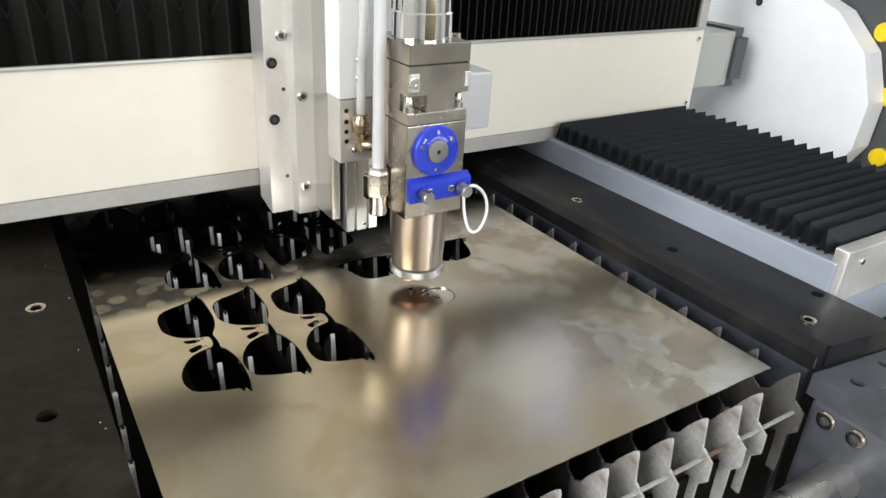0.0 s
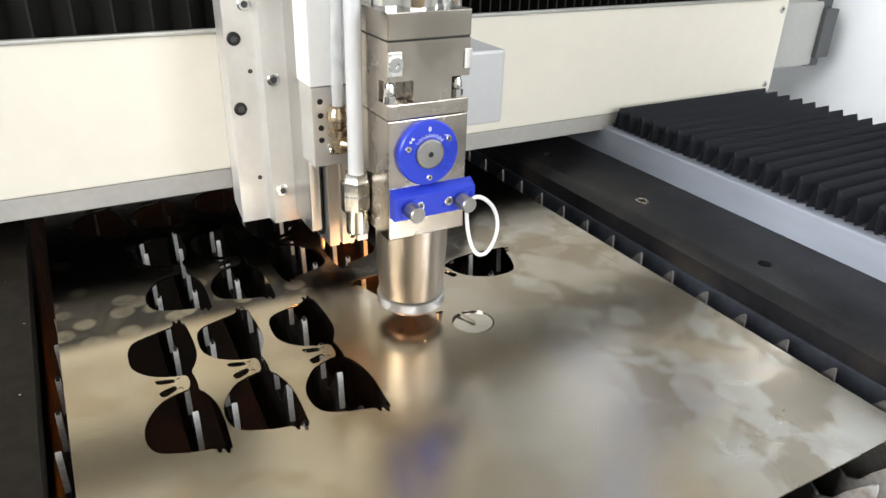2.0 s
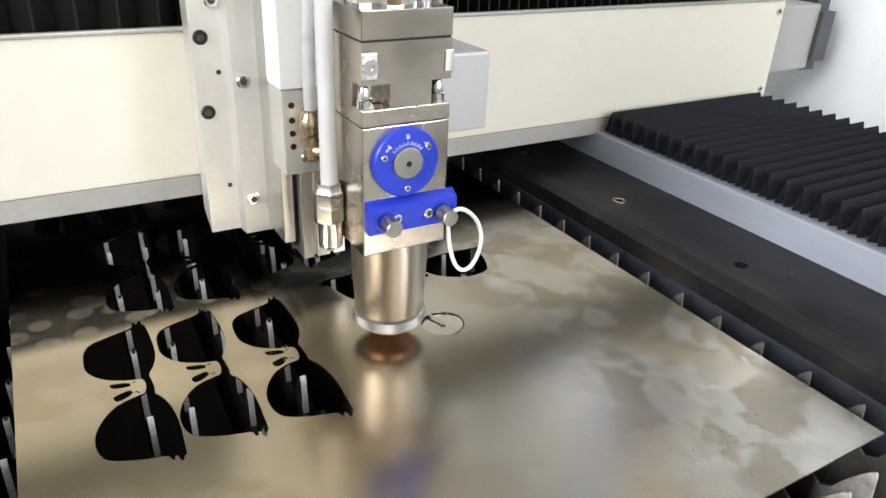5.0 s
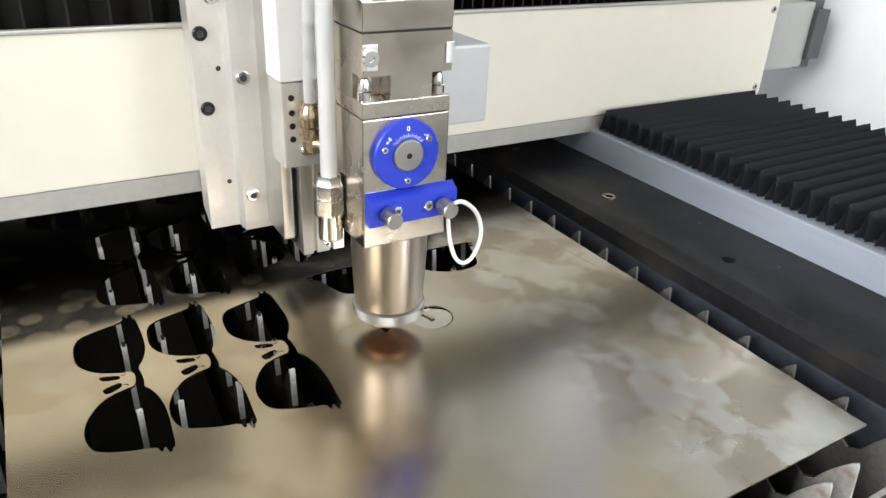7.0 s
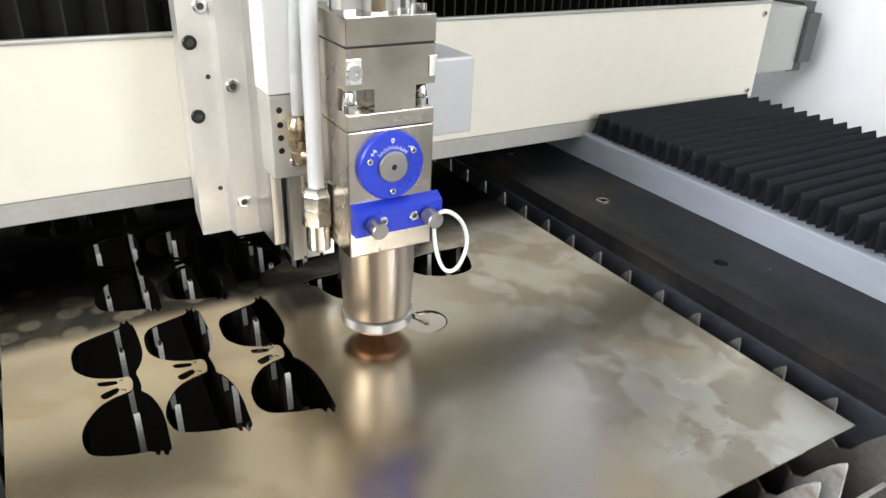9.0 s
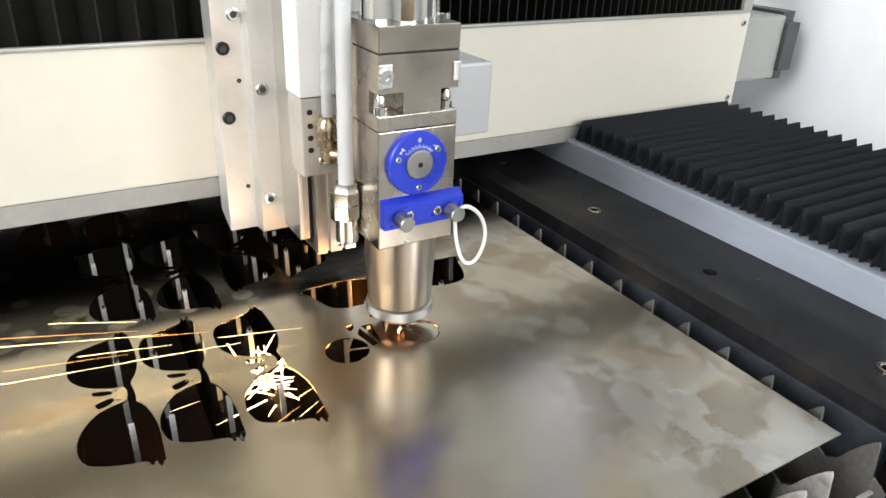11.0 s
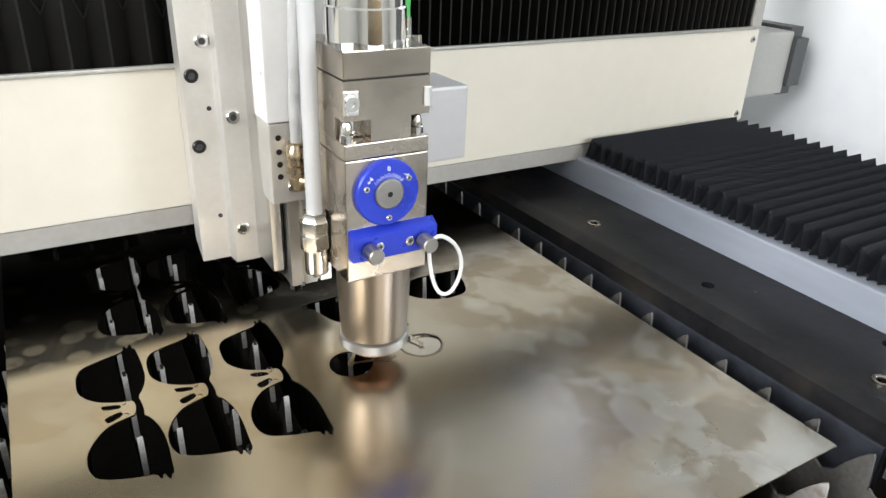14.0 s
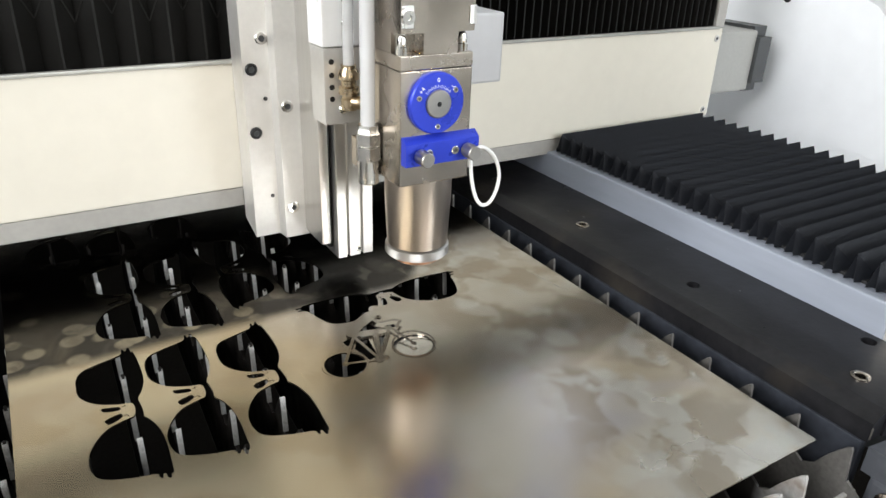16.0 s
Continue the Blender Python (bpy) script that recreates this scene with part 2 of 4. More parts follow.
MOTORDARK = material("motor_dark_flange", (0.075, 0.08, 0.085), 0.45, 0.2, 0.1, 30)
YELLOW = material("yellow_plastic", (0.85, 0.60, 0.01), 0.4, 0.0, 0.03, 40)
PLASTER = material("hall_plaster", (0.64, 0.635, 0.61), 0.8, 0.0, 0.08, 2, 0.1, 30)
CONCRETE = material("hall_concrete_floor", (0.25, 0.25, 0.24), 0.6, 0.0, 0.15, 3, 0.1, 30)


def clear_tube(name, colour, mixing):
    mat = material(name, colour, 0.25, 0.0, 0.02, 4, rough_vary=0.0)
    b = mat.node_tree.nodes["Principled BSDF"]
    b.inputs["Transmission Weight"].default_value, b.inputs["IOR"].default_value = mixing, 1.2
    return mat


HOSE = clear_tube("milky_hose", (0.70, 0.71, 0.73), 0.3)
CLEAR = clear_tube("clear_hose", (0.90, 0.91, 0.92), 0.6)


def glowing(name, colour, strength):
    mat = material(name, colour, 0.5)
    b = mat.node_tree.nodes["Principled BSDF"]
    b.inputs["Emission Color"].default_value, b.inputs["Emission Strength"].default_value = (*colour, 1), strength
    return mat


SPARK = glowing("white_hot_spark", (1.0, 0.72, 0.34), 13.0)
EMBER = glowing("orange_spark", (1.0, 0.42, 0.10), 5.0)


# ---- mesh helpers ----
def box(bm, lo, hi, bevel=0.0):
    made = bmesh.ops.create_cube(bm, size=1)["verts"]
    for v in made:
        v.co = [lo[i] + (v.co[i] + 0.5) * (hi[i] - lo[i]) for i in range(3)]
    if bevel:
        edges = list({e for v in made for e in v.link_edges})
        bmesh.ops.bevel(bm, geom=edges, offset=bevel, segments=2, affect="EDGES", profile=0.6)
    return bm


def boxed(lo, hi, bevel=0.0):
    return box(bmesh.new(), lo, hi, bevel)


def lathe(profile, steps=40, m=None, bm=None):
    """Turns (radius, height) rows about z; closed at radius 0."""
    bm = bm or bmesh.new()
    m = m or Matrix()
    rings = []
    for r, z in profile:
        if r < 1e-7:
            rings.append([bm.verts.new(m @ Vector((0, 0, z)))])
        else:
            rings.append([bm.verts.new(m @ Vector((r * math.cos(a), r * math.sin(a), z))) for a in (2 * math.pi * i / steps for i in range(steps))])
    for a, b in zip(rings, rings[1:]):
        for i in range(steps):
            j = (i + 1) % steps
            quad = [a[i % len(a)], a[j % len(a)], b[j % len(b)], b[i % len(b)]]
            some = list(dict.fromkeys(quad))
            if len(some) > 2:
                bm.faces.new(some)
    return bm


def prism(outline, lo, hi, axis="y", bm=None):
    """A closed outline drawn out along an axis. The outline's two numbers are the other two axes in order."""
    bm = bm or bmesh.new()
    put = {"x": lambda p, q, d: (d, p, q), "y": lambda p, q, d: (p, d, q), "z": lambda p, q, d: (p, q, d)}[axis]
    a = [bm.verts.new(put(p, q, lo)) for p, q in outline]
    b = [bm.verts.new(put(p, q, hi)) for p, q in outline]
    bm.faces.new(a), bm.faces.new(list(reversed(b)))
    for i in range(len(a)):
        j = (i + 1) % len(a)
        bm.faces.new((a[i], b[i], b[j], a[j]))
    return bm


def tube(points, r, steps=12, bm=None):
    """A round hose through points, smoothed."""
    bm = bm or bmesh.new()
    pts = [Vector(p) for p in points]
    for _ in range(3):
        fine = [pts[0]]
        for a, b in zip(pts, pts[1:]):
            fine += [a.lerp(b, 0.25), a.lerp(b, 0.75)]
        pts = fine + [pts[-1]]
    rings, side = [], Vector((0.31, 0.9, 0.2))
    for i, p in enumerate(pts):
        way = (pts[min(i + 1, len(pts) - 1)] - pts[max(i - 1, 0)]).normalized()
        u = way.cross(side).normalized()
        w = way.cross(u)
        rings.append([bm.verts.new(p + r * (math.cos(a) * u + math.sin(a) * w)) for a in (2 * math.pi * k / steps for k in range(steps))])
    for a, b in zip(rings, rings[1:]):
        for k in range(steps):
            j = (k + 1) % steps
            bm.faces.new((a[k], a[j], b[j], b[k]))
    bm.faces.new(rings[0]), bm.faces.new(list(reversed(rings[-1])))
    return bm


def plate(outer, holes, top, thick, bm=None):
    """A flat sheet with holes cut through it."""
    from mathutils.geometry import tessellate_polygon
    bm = bm or bmesh.new()
    loops = [outer, *holes]
    tris = tessellate_polygon([[Vector((x, y, 0)) for x, y in loop] for loop in loops])
    up = [bm.verts.new((x, y, top)) for loop in loops for x, y in loop]
    dn = [bm.verts.new((x, y, top - thick)) for loop in loops for x, y in loop]
    for a, b, c in tris:
        if len({a, b, c}) == 3:
            bm.faces.new((up[a], up[b], up[c])), bm.faces.new((dn[c], dn[b], dn[a]))
    n = 0
    for loop in loops:
        for i in range(len(loop)):
            a, b = n + i, n + (i + 1) % len(loop)
            bm.faces.new((up[a], up[b], dn[b], dn[a]))
        n += len(loop)
    return bm


def mesh_of(name, bm, mat, smooth=True, angle=35):
    bmesh.ops.recalc_face_normals(bm, faces=bm.faces[:])
    me = bpy.data.meshes.new(name)
    if smooth:
        for f in bm.faces:
            f.smooth = True
        for e in bm.edges:
            e.smooth = len(e.link_faces) == 2 and e.calc_face_angle(0) < radians(angle)
            if e.smooth:
                one, two = (f.calc_area() for f in e.link_faces)
                e.smooth = max(one, two) < 14 * min(one, two)
    bm.to_mesh(me)
    bm.free()
    me.materials.append(mat)
    return me


def thing(name, bm, mat, label, category, group="", kind="", at=None):
    ob = new(name, mesh_of(name, bm, mat))
    if at:
        ob.matrix_world = at
    return tagged(ob, label, category, group, kind)


def group_thing(name, label, category, at=None, group=""):
    ob = new(name)
    ob.empty_display_size = 0.02
    if at:
        ob.matrix_world = at
    return tagged(ob, label, category, group)


def part(name, bm, mat, parent, label=""):
    ob = new(name, mesh_of(name, bm, mat))
    ob.parent = parent
    return tagged(ob, label)


def again(ob, m, parent=None):
    """The same mesh once more at another pose."""
    two = new(ob.name.split(".")[0], ob.data)
    two.parent, two.matrix_basis = parent or ob.parent, m
    return two


# ---- hall ----
def hall():
    x0, x1, y0, y1, h = -4.2, 4.8, -4.2, 4.6, 3.6
    floor_z = -0.85
    tagged(new("floor", mesh_of("floor", boxed((x0, y0, floor_z - 0.1), (x1, y1, floor_z)), CONCRETE)), "grey concrete workshop floor", "floor", kind="structure")
    tagged(new("ceiling", mesh_of("ceiling", boxed((x0, y0, h), (x1, y1, h + 0.1)), PLASTER)), "pale workshop ceiling", "ceiling", kind="structure")

    def wall(name, along, a, b, at, out, gap=None):
        bm = bmesh.new()
        def slab(p, q, z0, z1):
            lo, hi = (p, min(at, out), z0), (q, max(at, out), z1)
            if along == "y":
                lo, hi = (lo[1], lo[0], lo[2]), (hi[1], hi[0], hi[2])
            box(bm, lo, hi)
        if gap:
            p, q, z0, z1 = gap
            slab(a, p, floor_z, h), slab(q, b, floor_z, h), slab(p, q, z1, h)
            if z0 > floor_z:
                slab(p, q, floor_z, z0)
        else:
            slab(a, b, floor_z, h)
        tagged(new(name, mesh_of(name, bm, PLASTER)), "pale grey workshop wall", "wall", kind="structure")
    wall("wall_north", "x", x0, x1, y1, y1 + 0.2)
    wall("wall_south", "x", x0, x1, y0, y0 - 0.2, (-1.3, 2.3, floor_z, 3.1))
    wall("wall_east", "y", y0, y1, x1, x1 + 0.2, (-2.1, 2.9, 0.2, 3.2))
    wall("wall_west", "y", y0, y1, x0, x0 - 0.2, (-0.8, 2.0, 0.9, 2.9))


hall()


# ---- machine bed ----
def slats():
    """Toothed support slats under the sheet, running away from the front."""
    pitch, y0 = 0.0385, 0.269
    outline = [(0.2635, -0.10), (0.2635, -0.060), (0.256, -0.052), (0.256, -0.034), (0.2655, -0.027)]
    for i in range(16):
        y = y0 + pitch * i
        outline += [(y - 0.0030, -0.0300), (y - 0.0006, -0.0040), (y + 0.0004, -0.0022), (y + 0.0035, -0.0045), (y + 0.009, -0.0115), (y + 0.015, -0.0205), (y + 0.0205, -0.0305), (y + 0.028, -0.0350)]
    outline += [(y0 + pitch * 16, -0.1)]
    me = mesh_of("support_slat", prism(outline, -0.0011, 0.0011, "x"), SLAT)
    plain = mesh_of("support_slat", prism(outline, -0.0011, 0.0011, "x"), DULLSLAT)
    edge = mesh_of("slag_edge", prism([(-0.0038, -0.0295), (-0.0012, -0.0040), (0.0002, -0.0020), (0.0024, -0.0038), (0.0006, -0.0060), (-0.0018, -0.0295)], -0.0017, 0.0017, "x"), SLAG)
    for i, x in enumerate((0.5395, 0.505, 0.471, 0.436, 0.402, 0.367, 0.333, 0.299, 0.2695, 0.2365, 0.203, 0.1675, 0.1435, 0.109, 0.069)):
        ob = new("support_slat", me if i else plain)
        turn = 0.6 if i == 0 else 2.0 + 0.8 * math.sin(i * 1.9)
        ob.matrix_world = pose(x, 0.0015 * math.sin(i * 2.7), 0 if i else 0.0045) @ pose(0, 0.54, 0) @ pose(0, 0, 0, 0, 0, -turn) @ pose(0, -0.54, 0)
        tagged(ob, "steel support slat with pointed teeth", "slat", "support slats of the cutting bed")
        for j in range(2 if i else 99, 14):
            rim = new("slag_edge", edge)
            rim.parent = ob
            rim.matrix_basis = pose(0, y0 + pitch * j, -0.0012 * (j * 7 % 3), 0, 0, 3 * math.sin(i + j * 2.3))


slats()


def bed():
    b = group_thing("cutting_bed", "dark blackened steel bed frame of the cutting machine", "machine bed")
    part("tray", boxed((-0.5, 0.27, -0.34), (1.0, 1.5, -0.32)), PIT, b, "dark slag tray")
    part("side_wall", boxed((0.5572, 0.2735, -0.32), (0.5660, 1.5, -0.0045), 0.001), LEDGE, b, "blue grey painted side wall")
    part("side_wall", boxed((0.045, 0.262, -0.32), (0.053, 1.5, -0.004)), PIT, b)
    # dark board added to keep gate light out from below the slats
    part("front_wall", boxed((0.054, 0.2755, -0.32), (0.547, 0.2800, -0.095)), PIT, b)
    part("back_wall", boxed((-0.3, 1.5, -0.34), (1.0, 1.51, 0.0)), PIT, b)
    part("base_frame", boxed((-0.40, 0.32, -0.85), (0.95, 1.49, -0.342), 0.01), DARKGREY, b, "dark grey machine base")
    part("cross_bar", boxed((0.056, 0.2622, -0.0335), (0.545, 0.2652, -0.0315), 0.0004), SLAT, b, "thin steel comb bar")
    part("cross_bar", boxed((0.056, 0.2720, -0.16), (0.545, 0.2745, -0.058), 0.0004), PIT, b)
    return b


bed()


def screw(r, h, mat, parent, m, name="bolt"):
    bm = lathe([(0, 0), (r, 0), (r, h * 0.6), (r * 0.85, h), (r * 0.5, h), (r * 0.45, h * 0.4), (0, h * 0.4)], 20)
    ob = part(name, bm, mat, parent)
    ob.matrix_basis = m
    ob.data.materials.append(MOTORDARK)
    for f in ob.data.polygons:
        if f.center.z > h * 0.3 and f.center.to_2d().length < r * 0.52:
            f.material_index = 1
    return ob


def ring_hole(parent, x, y, z, r, mat):
    bm = lathe([(r * 0.55, -0.004), (r * 0.55, 0.0008), (r * 0.7, 0.0014), (r, 0.0012), (r, -0.004)], 24)
    ob = part("bolt", bm, mat, parent)
    ob.matrix_basis = pose(x, y, z)
    return ob


def circle(x, y, r, n=20):
    return [(x + r * math.cos(2 * math.pi * i / n), y + r * math.sin(2 * math.pi * i / n)) for i in range(n)]


def rails():
    z = 0.016
    holes = [circle(0.598, 0.4579, 0.006), circle(0.648, 0.328, 0.006), circle(0.598, 0.605, 0.004), circle(0.5955, 0.3035, 0.0045), circle(0.598, 0.76, 0.006)]
    right = thing("rail_plate", plate([(0.574, 0.2695), (0.66, 0.258), (0.66, 1.5), (0.574, 1.5)], holes, z, 0.02), BLACKPLATE, "blackened steel side plate with bolt holes beside the sheet", "steel plate")
    part("edge_chamfer", prism([(0.5585, -0.004), (0.574, -0.004), (0.574, z), (0.5685, z - 0.0008), (0.5600, z - 0.0060)], 0.2712, 1.5, "y"), BLACKPLATE, right)
    for x, y in ((0.598, 0.605), (0.5955, 0.3035)):
        ring_hole(right, x, y, z, 0.0068, STEEL)
    left = thing("rail_plate", plate([(-0.45, 0.0), (0.060, 0.0), (0.060, 1.5), (-0.45, 1.5)], [circle(0.031, 0.6245, 0.004), circle(0.024, 0.476, 0.007)], 0.0115, 0.02), BROWNPLATE, "dark oiled steel side plate with sunk bolts", "steel plate")
    ring_hole(left, 0.031, 0.6245, 0.0115, 0.0075, STEEL)
    # added black strip, gives the shade below the folds over the pale rail
    thing("guide_strip", boxed((0.674, 0.333, 0.0465), (0.899, 1.5, 0.049)), MATTBLACK, "added black strip standing in for shade under the bellows folds", "guide strip")
    thing("rail_wall", boxed((0.66, 0.325, -0.05), (0.90, 1.5, 0.046), 0.002), GREYWALL, "pale grey painted steel rail under the folding bellows", "machine rail")
    step = thing("front_plate", plate([(0.556, 0.05), (0.90, 0.05), (0.90, 0.256), (0.662, 0.256), (0.556, 0.268)], [circle(0.578, 0.243, 0.006), circle(0.626, 0.246, 0.006)], -0.004, 0.02), DARKGREY, "dark steel front plate with two holes", "steel plate")
    part("worn_corner", boxed((0.5594, 0.2703, -0.002), (0.5606, 0.2712, 0.0075), 0.0003), CUT, right, "bare worn corner")
    part("scratch", prism([(0.585, 0.2290), (0.5853, 0.2284), (0.640, 0.2215), (0.640, 0.2223)], -0.00398, -0.0039, "z"), CUT, step, "long bright scratch")
    block = thing("bearing_block", boxed((0.556, 0.10, -0.16), (0.70, 0.262, -0.024), 0.004), DARKGREY, "grey painted bearing block holding a steel shaft", "bearing block")
    screw(0.008, 0.004, STEEL, block, pose(0.556, 0.246, -0.036, 0, -90, 0))
    screw(0.008, 0.004, STEEL, block, pose(0.556, 0.221, -0.036, 0, -90, 0))
    thing("drive_shaft", lathe([(0, -0.4), (0.0165, -0.4), (0.0165, 0.0), (0, 0.0)], 40, pose(0.556, 0.222, -0.080, 0, 90, 0)), ALU, "bare round steel shaft in a bearing block", "shaft")


rails()


# ---- the cut sheet ----
GLASSES = [(26.5, 145.5), (19, 143), (9, 140), (0, 136), (-4, 128), (-5, 118), (-5, 106), (-1, 97), (5, 90), (14, 85), (18, 83.5), (24, 82.5), (24.6, 74), (22.5, 66.5), (19, 66), (12, 64), (5, 60), (-2, 50), (-6, 40), (-7, 29), (-5, 19), (-1, 14), (11, 8.5), (18, 6.5), (25, 5), (25.6, 0.5), (27.4, 0), (27.8, 3.2), (29.3, 3), (29.8, -2), (31.6, -2.4), (32.2, 1.5), (34, 1.2), (34.5, 13), (35.6, 28), (35, 44), (31.5, 58), (27.5, 64), (28.6, 68), (28.4, 78), (27.4, 85), (32, 93), (35.4, 105), (36, 121), (35.4, 138), (34.8, 146), (33.2, 146.5), (32.8, 152.5), (31.2, 153), (30.6, 149), (29, 149), (28.5, 152), (27.2, 152)]


def smooth_loop(loop, rounds=2):
    for _ in range(rounds):
        fine = []
        for (ax, ay), (bx, by) in zip(loop, loop[1:] + loop[:1]):
            fine += [(0.75 * ax + 0.25 * bx, 0.75 * ay + 0.25 * by), (0.25 * ax + 0.75 * bx, 0.25 * ay + 0.75 * by)]
        loop = fine
    return loop


def glasses_loops(x, y, turn=0.0, flip=1):
    c, s = math.cos(radians(turn)), math.sin(radians(turn))
    pads = [[(4.5, 82.6), (5.5, 83.4), (14.5, 81.6), (15.6, 80.2), (15.2, 78.4), (6, 79.8)], [(5, 69.2), (6, 70.8), (14.2, 72.6), (15.4, 71.6), (15.4, 69.2), (7, 66)], [(16.6, 80.3), (18.8, 79.7), (19.6, 81.9), (18.9, 82.1), (18.3, 80.6), (16.8, 81.1)], [(16.4, 70.6), (18.8, 71.0), (19.8, 68.3), (19.1, 68.1), (18.4, 70.1), (16.5, 69.8)]]
    rim = [(u - 2.4 * max(0.0, (22 - u) / 28), v) for u, v in GLASSES]
    for pad in pads[:2]:
        mu, mv = (sum(p[i] for p in pad) / len(pad) for i in (0, 1))
        pad[:] = [(mu + 1.08 * (u - mu), mv + 1.5 * (v - mv)) for u, v in pad]
    loops = [smooth_loop(rim, 1)] + [smooth_loop(p, 1) for p in pads]
    return [[(x + flip * (c * u - s * v) / 1000, y + (s * u + c * v) / 1000) for u, v in loop] for loop in loops]


SPOTS = ((0.121, 0.456, 0), (0.1665, 0.4545, 0), (0.2165, 0.448, 0))
FAR_SPOTS = ((0.145, 0.614, 0), (0.193, 0.609, 0), (0.274, 0.629, 0, -1), (0.322, 0.633, 0, -1))
OLD_SPOTS = ((0.105, 0.775, 0), (0.155, 0.772, 0), (0.215, 0.785, 0), (0.40, 0.70, 0))


REAR, FRONT = (0.2887, 0.5112, 0.0158), (0.3465, 0.5110, 0.0158)
OPENINGS = {
    "frame": [(0.3035, 0.5270), (0.3100, 0.5365), (0.3190, 0.5355), (0.3150, 0.5110), (0.3075, 0.5075)],
    "fork": [(0.3235, 0.5350), (0.3345, 0.5340), (0.3225, 0.5170)],
    "arm": [(0.3190, 0.5520), (0.3300, 0.5550), (0.3320, 0.5450), (0.3225, 0.5445)],
    "bar": [(0.3390, 0.5465), (0.3470, 0.5455), (0.3460, 0.5415), (0.3410, 0.5425)],
    "seat": [(0.2990, 0.5400), (0.3060, 0.5420), (0.3050, 0.5350), (0.3000, 0.5330)],
}


def cut_sheet():
    holes = []
    for spot in SPOTS + FAR_SPOTS + OLD_SPOTS[:3]:
        holes += glasses_loops(*spot)
    holes += glasses_loops(0.437, 0.572, 90)
    holes += [circle(*REAR, 32), circle(*FRONT, 32), *OPENINGS.values()]
    outer = [(0.073, 0.287), (0.526, 0.287), (0.524, 0.92), (0.075, 0.92)]
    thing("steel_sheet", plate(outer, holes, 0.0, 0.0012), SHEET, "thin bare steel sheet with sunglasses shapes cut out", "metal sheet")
    mark = bmesh.new()
    prism([(0.5040, 0.571), (0.5045, 0.571), (0.5112, 0.522), (0.5104, 0.522)], 0.00002, 0.00006, "z", mark)
    part("scratch", mark, CUT, bpy.data.objects["steel_sheet"], "thin dark scratch")


cut_sheet()


def cut_shape(inside, x0, x1, y0, y1, cell, lo, hi):
    """A flat piece wherever inside(x, y) is negative, its rim cut where the value passes zero."""
    bm = bmesh.new()
    nx, ny = int((x1 - x0) / cell), int((y1 - y0) / cell)
    value = [[inside(x0 + i * cell, y0 + j * cell) for j in range(ny + 1)] for i in range(nx + 1)]
    known = {}

    def corner(x, y, z):
        key = (round(x * 1e6), round(y * 1e6), z)
        if key not in known:
            known[key] = bm.verts.new((x, y, z))
        return known[key]

    for i in range(nx):
        for j in range(ny):
            ring = [(i, j), (i + 1, j), (i + 1, j + 1), (i, j + 1)]
            loop = []
            for (a, b), (c, d) in zip(ring, ring[1:] + ring[:1]):
                p, q = value[a][b], value[c][d]
                if p < 0:
                    loop.append((x0 + a * cell, y0 + b * cell))
                if (p < 0) != (q < 0):
                    f = min(0.97, max(0.03, p / (p - q)))
                    if (a, b) > (c, d):
                        f = 1 - min(0.97, max(0.03, q / (q - p)))
                    loop.append((x0 + (a + (c - a) * f) * cell, y0 + (b + (d - b) * f) * cell))
            if len(loop) > 2:
                top = [corner(x, y, hi) for x, y in loop]
                if len(set(top)) == len(top):
                    bm.faces.new(top), bm.faces.new([corner(x, y, lo) for x, y in reversed(loop)])
    for e in [e for e in bm.edges if len(e.link_faces) == 1 and abs(e.verts[0].co.z - hi) < 1e-7]:
        a, b = e.verts
        bm.faces.new((b, a, corner(a.co.x, a.co.y, lo), corner(b.co.x, b.co.y, lo)))
    return bm


def bicycle_cutout():
    hub, low, seat, stem, front = (288.7, 511.2), (314, 505), (308.5, 540), (340, 540), (346.5, 511)
    bars = ((hub, low, 2.4), (hub, seat, 2.4), (seat, low, 2.6), (seat, stem, 2.6), (stem, low, 2.8), (stem, front, 2.4), ((314, 542), (327, 539), 6.0), ((333, 561.5), (312, 549.5), 11.0), ((331, 561), (340, 567), 5.0), ((326, 538), (316, 507), 4.4), ((314, 506), (321, 505.5), 2.8), ((330, 558), (336, 549), 3.6), ((336, 549), (348, 547), 3.0), ((348, 547), (351.5, 543), 2.4), ((351.5, 543), (345, 538), 2.4), ((314, 551), (309, 544), 9.0))
    discs = ((340.5, 568, 5.4), (hub[0], hub[1], 2.6), (front[0], front[1], 2.2), (314, 505, 3.6))
    tyres = ((hub[0], hub[1], 15.7, 17.4), (front[0], front[1], 15.7, 17.2))

    def inside(x, y):
        best = 9.0
        for (ax, ay), (bx, by), w in bars:
            ux, uy = bx - ax, by - ay
            f = min(1.0, max(0.0, ((x - ax) * ux + (y - ay) * uy) / (ux * ux + uy * uy)))
            best = min(best, math.hypot(x - ax - f * ux, y - ay - f * uy) - w / 2)
        for cx, cy, r in discs:
            best = min(best, math.hypot(x - cx, y - cy) - r)
        for cx, cy, r0, r1 in tyres:
            d = math.hypot(x - cx, y - cy)
            best = min(best, max(r0 - d, d - r1))
        return best

    bm = cut_shape(inside, 269.0, 366.0, 490.0, 576.0, 0.6, 0.006, 0.02)
    bmesh.ops.scale(bm, vec=(0.001, 0.001, 0.001), verts=bm.verts[:])
    return thing("bicycle_cutout", bm, SHEET, "small bicycle shape cut out of the steel sheet", "metal cutout")


BICYCLE = bicycle_cutout()


